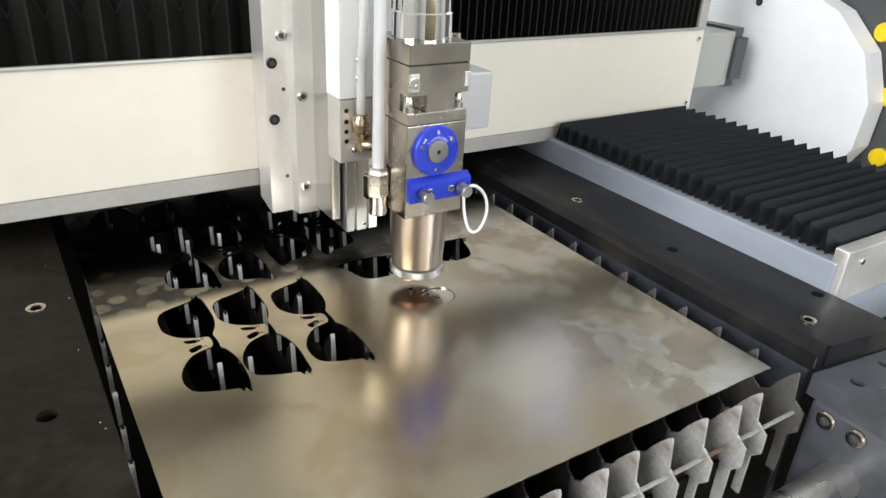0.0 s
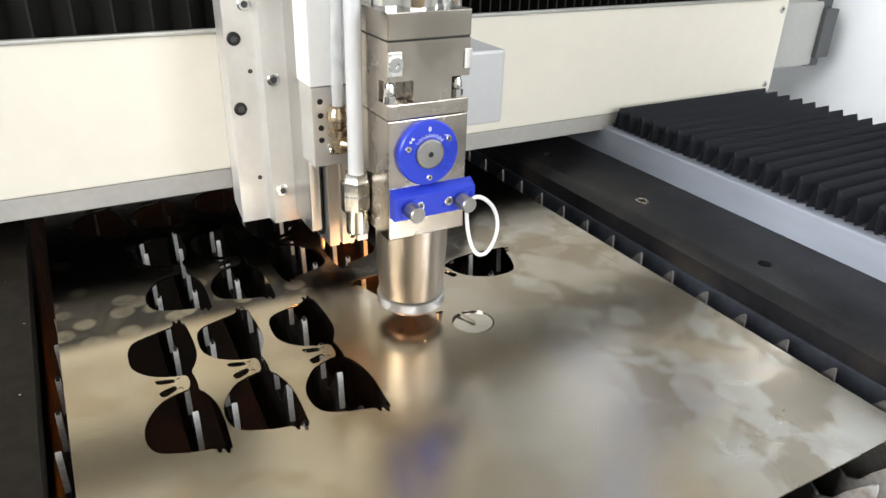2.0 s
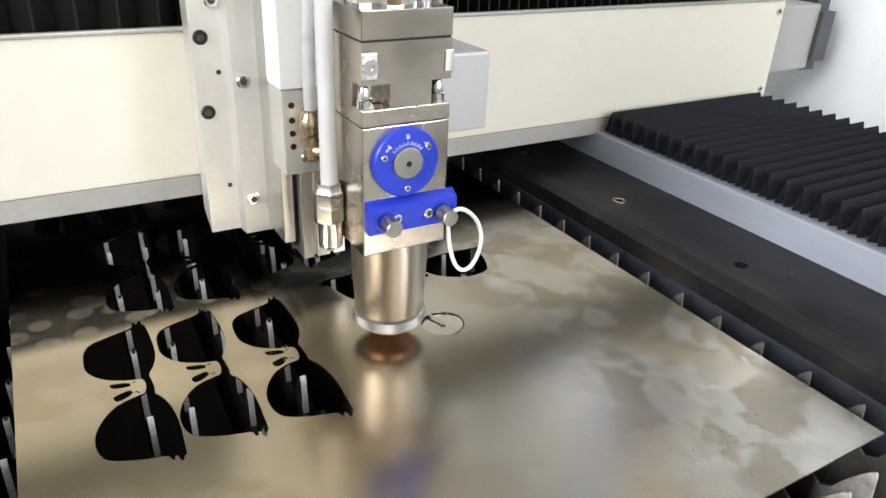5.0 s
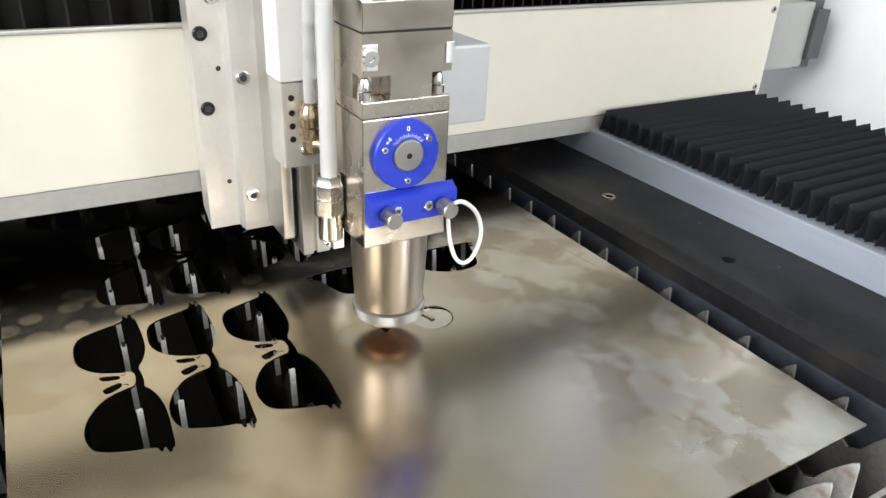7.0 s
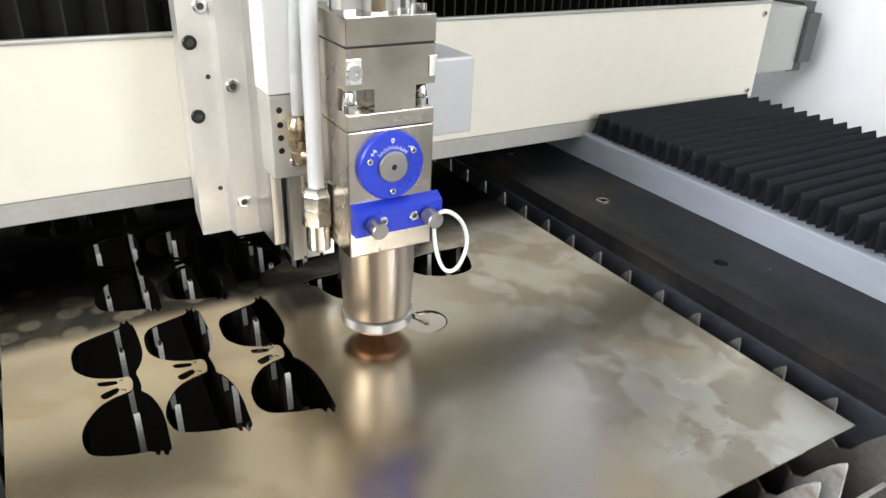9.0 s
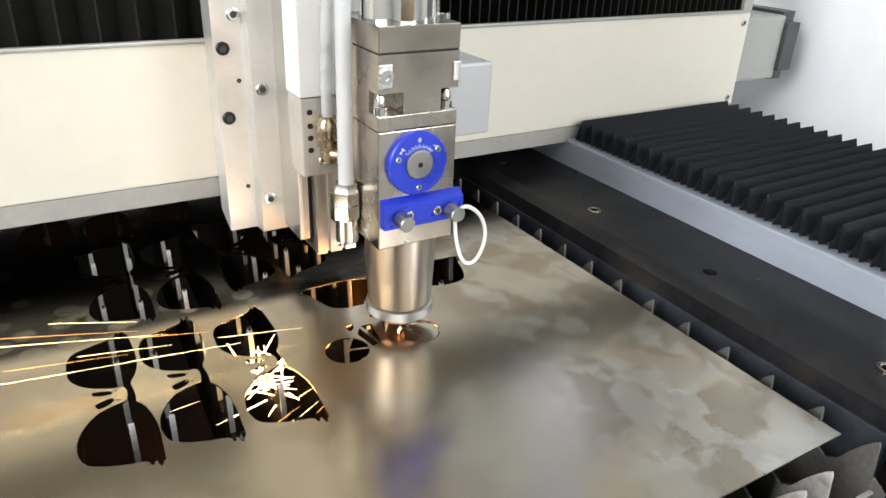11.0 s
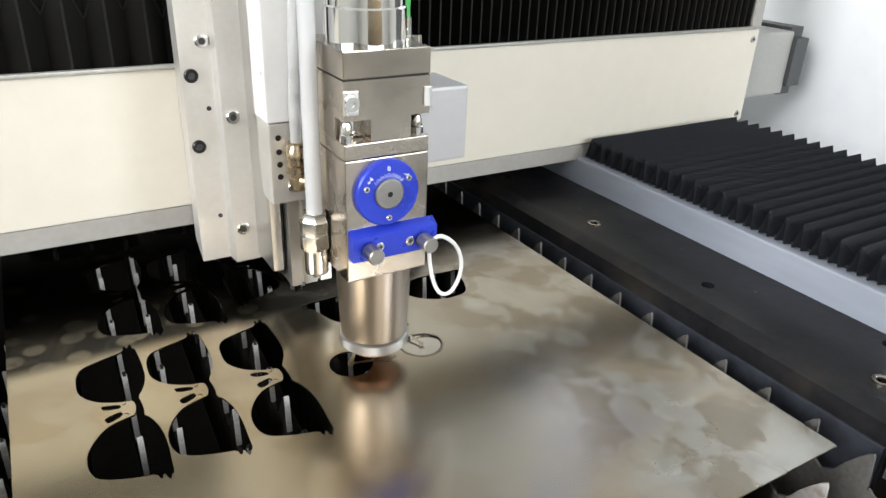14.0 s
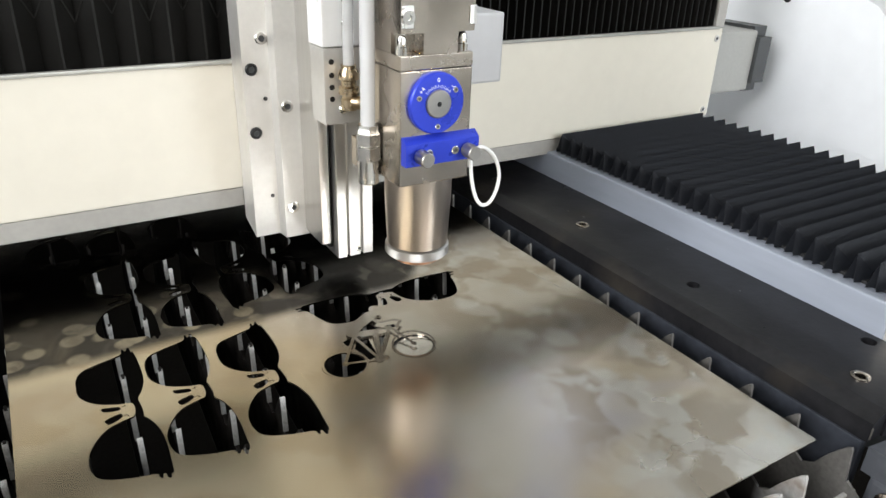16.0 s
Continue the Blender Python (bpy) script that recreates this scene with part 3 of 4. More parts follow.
def slugs():
    """The waste pieces that drop through as each opening is cut."""
    made = []
    for name, loop in (("rear", circle(*REAR, 32)), *OPENINGS.items()):
        cx, cy = (sum(p[i] for p in loop) / len(loop) for i in (0, 1))
        near = [((x - cx) * 0.992, (y - cy) * 0.992) for x, y in loop]
        made.append((name, cx, cy, thing("waste_slug", prism(near, -0.0012, 0.0, "z"), SHEET, "loose waste piece of steel cut from the sheet", "metal scrap", "waste pieces")))
    return made


SLUGS = slugs()
x, y, r = FRONT
thing("wheel_disc", lathe([(0, -0.0012), (r * 0.94, -0.0012), (r * 0.94, 0), (0, 0.0)], 40), DISC, "bright tilted round disc cut loose in the sheet", "metal cutout", at=pose(x, y, -0.0012, -3.4, -3.0, 0))


def chips():
    """Bright chips of cut metal lying on the side plates."""
    rnd = random.Random(5)
    spots = [(0.052, 0.545, 0.0115), (0.052, 0.452, 0.0115), (0.054, 0.444, 0.0115), (0.056, 0.63, 0.0115), (0.045, 0.70, 0.0115), (0.625, 0.43, 0.016), (0.612, 0.62, 0.016), (0.608, 0.64, 0.016), (0.632, 0.52, 0.016)]
    for x, y, z in spots:
        bm = boxed((-0.0009, -0.0005, 0), (0.0009, 0.0005, 0.0007), 0.0002)
        thing("metal_chip", bm, DISC, "tiny bright metal chip lying on the plate", "metal chip", "loose metal chips", at=pose(x, y, z, 0, 0, rnd.uniform(0, 180)))


chips()


# ---- gantry ----
def gantry():
    g = group_thing("gantry", "cream painted gantry beam with black bellows and motor", "gantry beam")
    part("beam_cover", boxed((-0.6, 0.7248, 0.0615), (0.938, 0.732, 0.178), 0.0015), CREAM, g, "cream painted sheet steel beam cover")
    part("beam", boxed((-0.6, 0.733, 0.0425), (0.936, 0.86, 0.174), 0.002), MATTBLACK, g, "dark steel beam")
    part("lower_strip", boxed((-0.6, 0.7262, 0.0425), (0.78, 0.7325, 0.0610), 0.001), STRIP, g, "bare grey strip")
    for x, z in ((0.928, 0.166), (0.927, 0.0715)):
        screw(0.0042, 0.0016, ALU, g, pose(x, 0.7248, z, 90, 0, 0))
    # upright bellows over the beam
    for x0, x1, p, deep in ((-0.6, 0.30, 0.028, 0.008), (0.3005, 0.925, 0.0115, 0.011)):
        bm = bmesh.new()
        n = int((x1 - x0) / p)
        rows = []
        for i in range(2 * n + 1):
            x, y = x0 + i * p / 2, 0.729 + (deep if i % 2 else 0.0)
            rows.append([bm.verts.new((x, y + 0.012 * (z > 0.28), z)) for z in (0.176, 0.24, 0.295)])
        for a, b in zip(rows, rows[1:]):
            for j in range(2):
                bm.faces.new((a[j], b[j], b[j + 1], a[j + 1]))
        # worn creases along the front edges, with the folded corners between them
        lines = []
        for i in range(0, 2 * n - 1, 2):
            x, sag = x0 + i * p / 2, 0.004 * math.sin(i * 1.7)
            lines.append(((x, 0.7282, 0.182), (x, 0.7282, 0.262), 0.0009))
            if deep < 0.01:
                lines.append(((x, 0.7282, 0.250), (x + p / 2, 0.7282 + deep, 0.219 + sag), 0.0006))
                lines.append(((x + p / 2, 0.7282 + deep, 0.219 + sag), (x + p, 0.7282, 0.250), 0.0006))
        for (ax, ay, az), (bx, by, bz), w in lines:
            d = math.hypot(bx - ax, bz - az)
            ux, uz = (bz - az) / d * w, -(bx - ax) / d * w
            quad = bm.faces.new([bm.verts.new(v) for v in ((ax - ux, ay, az - uz), (ax + ux, ay, az + uz), (bx + ux, by, bz + uz), (bx - ux, by, bz - uz))])
            quad.material_index = 1
        part("bellows", bm, BEAMFABRIC, g, "black pleated bellows").data.materials.append(CREASE)
    # unseen board, added so no bright hall shows or mirrors under the beam
    part("rear_skirt", boxed((-0.6, 0.862, 0.010), (0.936, 0.868, 0.296)), MATTBLACK, g, "unseen black board added to block light behind the beam")
    part("cover_ledge", boxed((-0.6, 0.7225, 0.1782), (0.93, 0.7285, 0.1815), 0.0008), MOTORGREY, g)
    part("end_post", boxed((0.926, 0.727, 0.179), (0.942, 0.80, 0.34), 0.001), STRIP, g)
    motor = part("motor", boxed((0.938, 0.745, 0.083), (1.042, 0.83, 0.168), 0.004), MOTORGREY, g, "grey servo motor with dark end flange")
    part("motor_cap", prism([(0.740, 0.094), (0.752, 0.094), (0.752, 0.080), (0.823, 0.080), (0.823, 0.094), (0.835, 0.094), (0.835, 0.158), (0.823, 0.158), (0.823, 0.172), (0.752, 0.172), (0.752, 0.158), (0.740, 0.158)], 1.042, 1.068, "x"), MOTORDARK, motor, "dark end cap")
    return g


GANTRY = gantry()


def carriage():
    c = group_thing("carriage", "bare aluminium carriage plate with a grooved slide profile", "carriage")
    part("flange", prism([(0.2155, 0.673), (0.238, 0.673), (0.2395, 0.660), (0.262, 0.660), (0.262, 0.70), (0.2210, 0.724)], 0.031, 0.36, "z"), ALUMATT, c, "stepped aluminium mounting flange")
    for x, y, z, mat in ((0.2225, 0.673, 0.1824, BLACK), (0.2225, 0.673, 0.1283, BLACK), (0.247, 0.660, 0.1521, CHROME), (0.247, 0.660, 0.060, CHROME), (0.2325, 0.673, 0.207, CHROME)):
        screw(0.0052, 0.0022, mat, c, pose(x, y, z, 90, 0, 0))
    for z in (0.157, 0.069):
        screw(0.0018, 0.0006, BLACK, c, pose(0.233, 0.673, z, 90, 0, 0), name="pin_hole")
    part("slide_rail", boxed((0.258, 0.62, 0.036), (0.2665, 0.66, 0.36), 0.001), ALU, c)
    # black bar set into the slot, its shade given as colour
    part("groove", boxed((0.2668, 0.625, 0.030), (0.2695, 0.66, 0.36)), BLACK, c, "black bar standing in for the shade in a slot")
    ribs = [(0.270, 0.612)]
    x = 0.270
    for w in (0.008, 0.003, 0.010, 0.003, 0.009):
        y = 0.612 if w > 0.005 else 0.616
        ribs += [(x, y), (x + w, y)]
        x += w
    part("slide_profile", prism(ribs[1:] + [(x, 0.66), (0.270, 0.66)], 0.024, 0.36, "z"), ALU, c, "grooved aluminium profile")
    screw(0.0022, 0.001, CHROME, c, pose(0.289, 0.612, 0.03, 90, 0, 0))
    return c


CARRIAGE = carriage()


def cutting_head():
    h = group_thing("laser_cutter_unit", "stainless laser cutting head with blue dial and steel nozzle", "cutting head")
    part("mount_plate", boxed((0.251, 0.585, 0.104), (0.300, 0.611, 0.162), 0.001), ALUMATT, h, "aluminium mounting plate")
    part("white_cover", boxed((0.250, 0.583, 0.163), (0.300, 0.611, 0.40), 0.001), WHITEPLASTIC, h, "white cover plate")
    x0, x1, yf, yb = 0.2685, 0.3245, 0.4955, 0.556
    part("lower_block", boxed((x0, yf, 0.0805), (x1, yb, 0.1605), 0.0008), STEEL, h, "ground steel block")
    part("spacer_block", boxed((x0, yf, 0.1609), (x1, yb, 0.1705), 0.0006), STEEL, h)
    # the upper block is notched at its lower front corners, where the nuts sit
    part("upper_block", prism([(x0 + 0.017, 0.1707), (x1 - 0.0125, 0.1707), (x1 - 0.0125, 0.1845), (x1, 0.1845), (x1, 0.2075), (x0, 0.2075), (x0, 0.1845), (x0 + 0.017, 0.1845)], yf, yf + 0.0139, "y"), STEEL, h, "ground steel block with notched corners")
    part("block_rear", boxed((x0, yf + 0.014, 0.1707), (x1, yb, 0.2075)), STEEL, h)
    # black slab in the right notch, in place of its deep shade
    part("recess", boxed((x1 - 0.0122, yf + 0.0105, 0.1709), (x1 - 0.0002, yf + 0.0138, 0.1843)), MATTBLACK, h, "black slab standing in for the notch's deep shade")
    # black filler added so the parked spray's glow can't leak through the gap
    part("gasket", boxed((x0 + 0.0006, yf + 0.0006, 0.2072), (x1 - 0.0006, yb - 0.0006, 0.2088)), MATTBLACK, h, "black filler added in the seam to hold back inner glow")
    part("clamp_plate", boxed((x0 - 0.0004, yf - 0.0014, 0.1880), (x0 + 0.0088, yf - 0.0002, 0.2020), 0.0004), ALU, h, "small bright clamp plate")
    part("side_tab", boxed((x1 - 0.0045, yf - 0.0012, 0.1890), (x1 + 0.0008, yf - 0.0002, 0.2010), 0.0004), ALU, h)
    part("top_block", boxed((x0, yf, 0.2085), (x1, yb, 0.224), 0.0006), STEEL, h)
    part("collimator_tube", lathe([(0, 0.224), (0.0245, 0.224), (0.0245, 0.244), (0.0235, 0.245), (0.0235, 0.27), (0.0245, 0.271), (0.0245, 0.36), (0, 0.36)], 48, pose(0.2965, 0.526, 0)), CHROME, h, "polished round collimator tube")
    # round dial with engraved scale
    dx, dz = 0.2950, 0.1385
    disc = part("dial", lathe([(0, 0), (0.0211, 0), (0.0211, 0.0035), (0.0203, 0.0045), (0, 0.0045)], 56, pose(dx, yf, dz, 90, 0, 0)), BLUE, h, "blue anodised round dial")
    part("dial_centre", lathe([(0.0018, 0), (0.0018, 0.0068), (0.0088, 0.0068), (0.0097, 0.0061), (0.0097, 0.004), (0, 0.004)], 40, pose(dx, yf, dz, 90, 0, 0)), KNURL, disc, "turned steel hub")
    part("dial_socket", lathe([(0, 0.0062), (0.0018, 0.0062), (0.0018, 0.0066), (0, 0.0066)], 16, pose(dx, yf, dz, 90, 0, 0)), BLACK, disc)
    for a in (162, 32, 270):
        ob = screw(0.0021, 0.0012, CHROME, disc, pose(dx + 0.0158 * math.cos(radians(a)), yf - 0.0045, dz + 0.0158 * math.sin(radians(a)), 90, 0, 0))
    for i in range(17):
        a = radians(90 + (i - 8) * 6.2)
        r0, r1 = 0.0106, 0.0122 if i % 2 else 0.0130
        bm = boxed((-0.00011, -0.0004, r0), (0.00011, 0.0, r1))
        ob = part("tick", bm, MARK, disc)
        ob.matrix_basis = pose(dx, yf - 0.0044, dz) @ Matrix.Rotation(-(a - math.pi / 2), 4, "Y")
    for text, a in (("0", 90), ("+4", 142), ("-4", 42)):
        cu = bpy.data.curves.new("numeral", "FONT")
        cu.body, cu.size, cu.extrude, cu.align_x, cu.align_y = text, 0.0042, 0.0002, "CENTER", "CENTER"
        ob = new("numeral", cu)
        me = bpy.data.meshes.new_from_object(ob)
        bpy.data.objects.remove(ob)
        me.materials.clear(), me.materials.append(MARK)
        ob = new("numeral", me)
        ob.parent = disc
        ob.matrix_basis = pose(dx + 0.0158 * math.cos(radians(a)), yf - 0.0047, dz + 0.0158 * math.sin(radians(a))) @ Matrix.Rotation(-radians(a - 90), 4, "Y") @ pose(0, 0, 0, 90)
    # blue holder with two knurled knobs
    holder = part("blue_holder", prism([(yf, 0.0970), (yf - 0.007, 0.0970), (yf - 0.007, 0.1125), (yf - 0.001, 0.1165), (yf, 0.1165)], x0 + 0.001, x1 + 0.004, "x"), BLUE, h, "blue anodised holder bar")
    for x, z in ((0.2800, 0.1045), (0.3175, 0.1045)):
        bm = lathe([(0, 0), (0.0028, 0), (0.0028, 0.002), (0.0052, 0.002), (0.0052, 0.012), (0.0046, 0.0128), (0, 0.0128)], 30, pose(x, yf - 0.007, z, 90, 0, 0))
        part("knob", bm, KNURL, holder, "knurled steel knob")
    for x in (0.2875, 0.3085):
        screw(0.0031, 0.0012, CHROME, holder, pose(x, yf - 0.007, 0.1050, 90, 0, 0))
    # nozzle
    cx, cy = 0.3005, 0.526
    part("barrel", lathe([(0, 0.082), (0.0255, 0.082), (0.0255, 0.060), (0.0235, 0.022), (0.0, 0.022)], 56, pose(cx, cy, 0)), BARREL, h, "tapered steel nozzle barrel")
    # crossed knurling on the ring
    bm = bmesh.new()
    n = 130
    prof = [(0.0225, 0.0215), (0.0243, 0.0208)] + [(0.0247, 0.0204 - 0.0011 * i) for i in range(7)] + [(0.0243, 0.0132), (0.0225, 0.0122), (0.0, 0.0122)]
    rings = []
    for j, (r, z) in enumerate(prof):
        if r:
            proud = [r + (0.00045 if (i + j) % 2 and r > 0.0245 else 0) for i in range(n)]
            rings.append([bm.verts.new((cx + q * math.cos(2 * math.pi * i / n), cy + q * math.sin(2 * math.pi * i / n), z)) for i, q in enumerate(proud)])
        else:
            rings.append([bm.verts.new((cx, cy, z))])
    for a, b in zip(rings, rings[1:]):
        for i in range(n):
            q = list(dict.fromkeys((a[i], a[(i + 1) % n], b[(i + 1) % n % len(b)], b[i % len(b)])))
            bm.faces.new(q)
    bmesh.ops.triangulate(bm, faces=bm.faces[:])
    part("knurled_ring", bm, KNURL, h, "knurled steel ring")
    part("tip", lathe([(0.0, 0.0125), (0.0192, 0.0125), (0.0192, 0.0088), (0.0176, 0.0076), (0.0060, 0.0052), (0.0030, 0.0024), (0.0012, 0.0016), (0, 0.0016)], 32, pose(cx, cy, 0)), COPPER, h, "copper nozzle tip")
    # acorn nuts, sensor box and fittings
    for x in (x0 + 0.004, x1 - 0.0055):
        part("acorn_nut", lathe([(0, 0.1707), (0.0042, 0.1707), (0.0042, 0.1755), (0.0035, 0.176), (0.0035, 0.180), (0.0025, 0.1825), (0, 0.1835)], 24, pose(x, yf + 0.006, 0)), CHROME, h, "chrome acorn nut")
    part("clamp_screw", lathe([(0, 0), (0.0045, 0), (0.0045, 0.002), (0.002, 0.002), (0.0018, 0.001), (0, 0.001)], 24, pose(x0 + 0.0042, yf - 0.0014, 0.195, 90, 0, 0)), CHROME, h)
    part("sensor_box", boxed((0.3262, 0.529, 0.139), (0.3735, 0.575, 0.1905), 0.002), GREYBOX, h, "silver grey sensor box")
    part("box_fitting", lathe([(0, 0.194), (0.0055, 0.194), (0.0055, 0.204), (0.0035, 0.205), (0.0035, 0.225), (0, 0.225)], 24, pose(0.333, 0.53, 0)), CHROME, h)
    part("green_hose", tube([(0.333, 0.545, 0.232), (0.334, 0.546, 0.27), (0.335, 0.55, 0.36)], 0.0032), GREEN, h, "green air hose")
    part("hose_fitting", lathe([(0, 0.21), (0.005, 0.21), (0.005, 0.222), (0.004, 0.223), (0.004, 0.234), (0, 0.234)], 24, pose(0.333, 0.545, 0)), CHROME, h)
    part("wire_loop", tube([(0.3215, 0.484, 0.1045), (0.331, 0.486, 0.106), (0.345, 0.488, 0.094), (0.3525, 0.492, 0.074), (0.346, 0.494, 0.055), (0.335, 0.494, 0.056), (0.328, 0.494, 0.074), (0.3262, 0.495, 0.096)], 0.0014), WHITEPLASTIC, h, "white braided wire loop")
    part("thick_hose", tube([(0.2610, 0.53, 0.117), (0.2612, 0.53, 0.20), (0.262, 0.532, 0.30), (0.262, 0.533, 0.38)], 0.0052, 16), HOSE, h, "milky plastic hose")
    part("hose_nut", lathe([(0, 0.108), (0.0088, 0.108), (0.0093, 0.1085), (0.0093, 0.117), (0.0080, 0.1185), (0.0078, 0.123), (0.0, 0.123)], 6, pose(0.2610, 0.53, -0.005, 0, 0, 12)), BRIGHT, h, "chrome hose nut")
    part("hose_elbow", lathe([(0, 0.080), (0.0076, 0.080), (0.0078, 0.081), (0.0078, 0.0975), (0.0, 0.0975)], 24, pose(0.2610, 0.53, -0.005, 0, 0, 12)), BRIGHT, h)
    part("hose_collar", lathe([(0, 0.0975), (0.0095, 0.0975), (0.0095, 0.1072), (0.0085, 0.1078), (0, 0.1078)], 6, pose(0.2610, 0.53, -0.005, 0, 0, 12)), BRIGHT, h)
    part("side_lug", boxed((0.2575, 0.535, 0.083), (0.2685, 0.552, 0.105), 0.001), STEEL, h)
    part("clear_hose", tube([(0.2665, 0.574, 0.150), (0.2665, 0.574, 0.18), (0.269, 0.576, 0.22), (0.276, 0.578, 0.32)], 0.0040, 14), CLEAR, h, "clear plastic hose")
    part("brass_fitting", lathe([(0, 0.118), (0.0062, 0.118), (0.0062, 0.126), (0.0052, 0.127), (0.0052, 0.129), (0.0078, 0.130), (0.0078, 0.135), (0.0060, 0.136), (0.0060, 0.140), (0.0078, 0.141), (0.0078, 0.146), (0.0058, 0.149), (0.0058, 0.1515), (0, 0.1515)], 28, pose(0.2665, 0.574, 0)), BRASS, h, "nickel and brass push fitting")
    for z in (0.124, 0.133, 0.142, 0.152):
        part("fixing_hole", lathe([(0, 0), (0.0021, 0), (0.0021, 0.0004), (0.0012, 0.0004), (0, 0.0002)], 16, pose(0.2575, 0.585, z, 90, 0, 0)), BLACK, h)
    for x, z in ((0.2655, 0.116), (0.2690, 0.180), (0.2695, 0.196)):
        part("fixing_screw", lathe([(0, 0), (0.0036, 0), (0.0036, 0.0016), (0.0030, 0.0024), (0.0016, 0.0024), (0.0014, 0.001), (0, 0.001)], 24, pose(x, 0.584, z, 90, 0, 0)), CHROME, h)
    part("fitting_elbow", tube([(0.2665, 0.574, 0.124), (0.273, 0.566, 0.124), (0.277, 0.555, 0.124)], 0.0052), BRASS, h, "nickel and brass elbow")
    part("lug_screw", lathe([(0, 0), (0.003, 0), (0.003, 0.0015), (0, 0.0015)], 20, pose(0.2585, 0.535, 0.094, 90, 0, 0)), CHROME, h)
    part("side_button", lathe([(0, 0), (0.0035, 0), (0.0035, 0.003), (0, 0.003)], 20, pose(0.3245, 0.512, 0.144, 0, 90, 0)), BRASS, h)
    part("clip", boxed((0.2745, 0.5085, 0.1712), (0.2855, 0.5098, 0.1845), 0.0004), CHROME, h, "bright clip plate")
    return h


HEAD = cutting_head()


# ---- folding bellows of the side rail ----
def side_bellows():
    b = group_thing("rail_bellows", "black pleated bellows over the side rail", "bellows")
    p = 0.0168
    bm = bmesh.new()
    at = lambda x, y, z: bm.verts.new((x, y, z))
    # a sharp top fold; at the side it parts into a small gusset
    ridge, ridge_end = at(0.6690, 0, 0.0705), at(0.915, 0, 0.0705)
    foot_end, middle = at(0.916, 0, 0.047), at(0.6740, 0, 0.0476)
    for s in (-1, 1):
        hem = at(0.6662, s * p * 0.27, 0.0476)
        inner, inner_low = at(0.6830, s * p * 0.52, 0.0555), at(0.6800, s * p * 0.52, 0.0472)
        back, back_low = at(0.910, s * p * 0.52, 0.0555), at(0.910, s * p * 0.52, 0.047)
        for loop in ((ridge, ridge_end, back, inner), (ridge, inner, hem), (hem, inner, inner_low), (ridge, hem, middle), (ridge_end, foot_end, back_low, back)):
            bm.faces.new(loop if s > 0 else loop[::-1])
    bmesh.ops.recalc_face_normals(bm, faces=bm.faces[:])
    first = part("pleat", bm, FABRIC, b)
    folds = [first] + [again(first, Matrix(), b) for _ in range(21)]
    end = thing("bellows_end", boxed((0.662, 0.318, 0.006), (0.90, 0.332, 0.060), 0.0015), ALUMATT, "aluminium end bracket holding the bellows", "bracket")
    screw(0.003, 0.0015, CHROME, end, pose(0.69, 0.318, 0.045, 90, 0, 0))
    return folds


FOLDS = side_bellows()


# ---- beyond the machine ----
def cover_panel():
    edge = [(0.78, 0.262), (0.650, 0.211), (0.595, 0.160), (0.568, 0.092), (0.571, 0.022), (0.589, -0.010), (0.64, -0.10), (0.64, -0.85), (2.6, -0.85), (2.6, 0.9), (1.1, 0.9), (1.0, 0.40)]
    panel = thing("cover_panel", prism(edge, 1.12, 1.135, "x"), WHITE, "white painted machine cover panel with a faceted edge", "machine cover")
    for (y0, z0), (y1, z1) in zip(edge[:7], edge[1:7]):
        part("edge_flange", prism([(y0, z0), (y1, z1), (y1 + 0.003, z1), (y0 + 0.003, z0)], 1.135, 1.165, "x"), WHITE, panel)
    screw(0.006, 0.002, BLACK, panel, pose(1.12, 0.785, 0.207, 0, -90, 0))


cover_panel()


def control_box():
    box_ = group_thing("control_box", "black control cabinet with yellow round buttons", "control cabinet")
    part("housing", boxed((1.17, 0.15, -0.85), (1.40, 0.75, 0.5), 0.01), MOTORDARK, box_, "black cabinet housing")
    for y, z in DOTS:
        part("button", lathe([(0, 0), (0.014, 0), (0.014, 0.006), (0.012, 0.008), (0, 0.008)], 28, pose(1.17, y, z, 0, -90, 0)), YELLOW, box_, "round yellow button")


DOTS = ((0.600, 0.187), (0.566, 0.099), (0.552, 0.009))
control_box()


# ---- sparks ----
def travel(t):
    """The head's shift at any time."""
    times = [row[0] for row in TRAVEL]
    return [float(np.interp(t, times, [row[i] for row in TRAVEL])) for i in (1, 2, 3)]


def nozzle(t, height=0.05):
    x, y, z = travel(t)
    return Vector((0.3005 + x, 0.526 + y, z + height))


STREAK = {}


def streak_mesh(length, mat):
    """A thin flying spark, thicker at its head, along x."""
    key = (round(length, 2), mat.name)
    if key not in STREAK:
        r = 0.00009
        bm = lathe([(0, 0), (r * 0.35, 0.02 * length), (r, length * 0.8), (r * 0.8, length * 0.97), (0, length)], 5, Matrix.Rotation(math.pi / 2, 4, "Y"))
        STREAK[key] = mesh_of("spark", bm, mat, False)
    return STREAK[key]


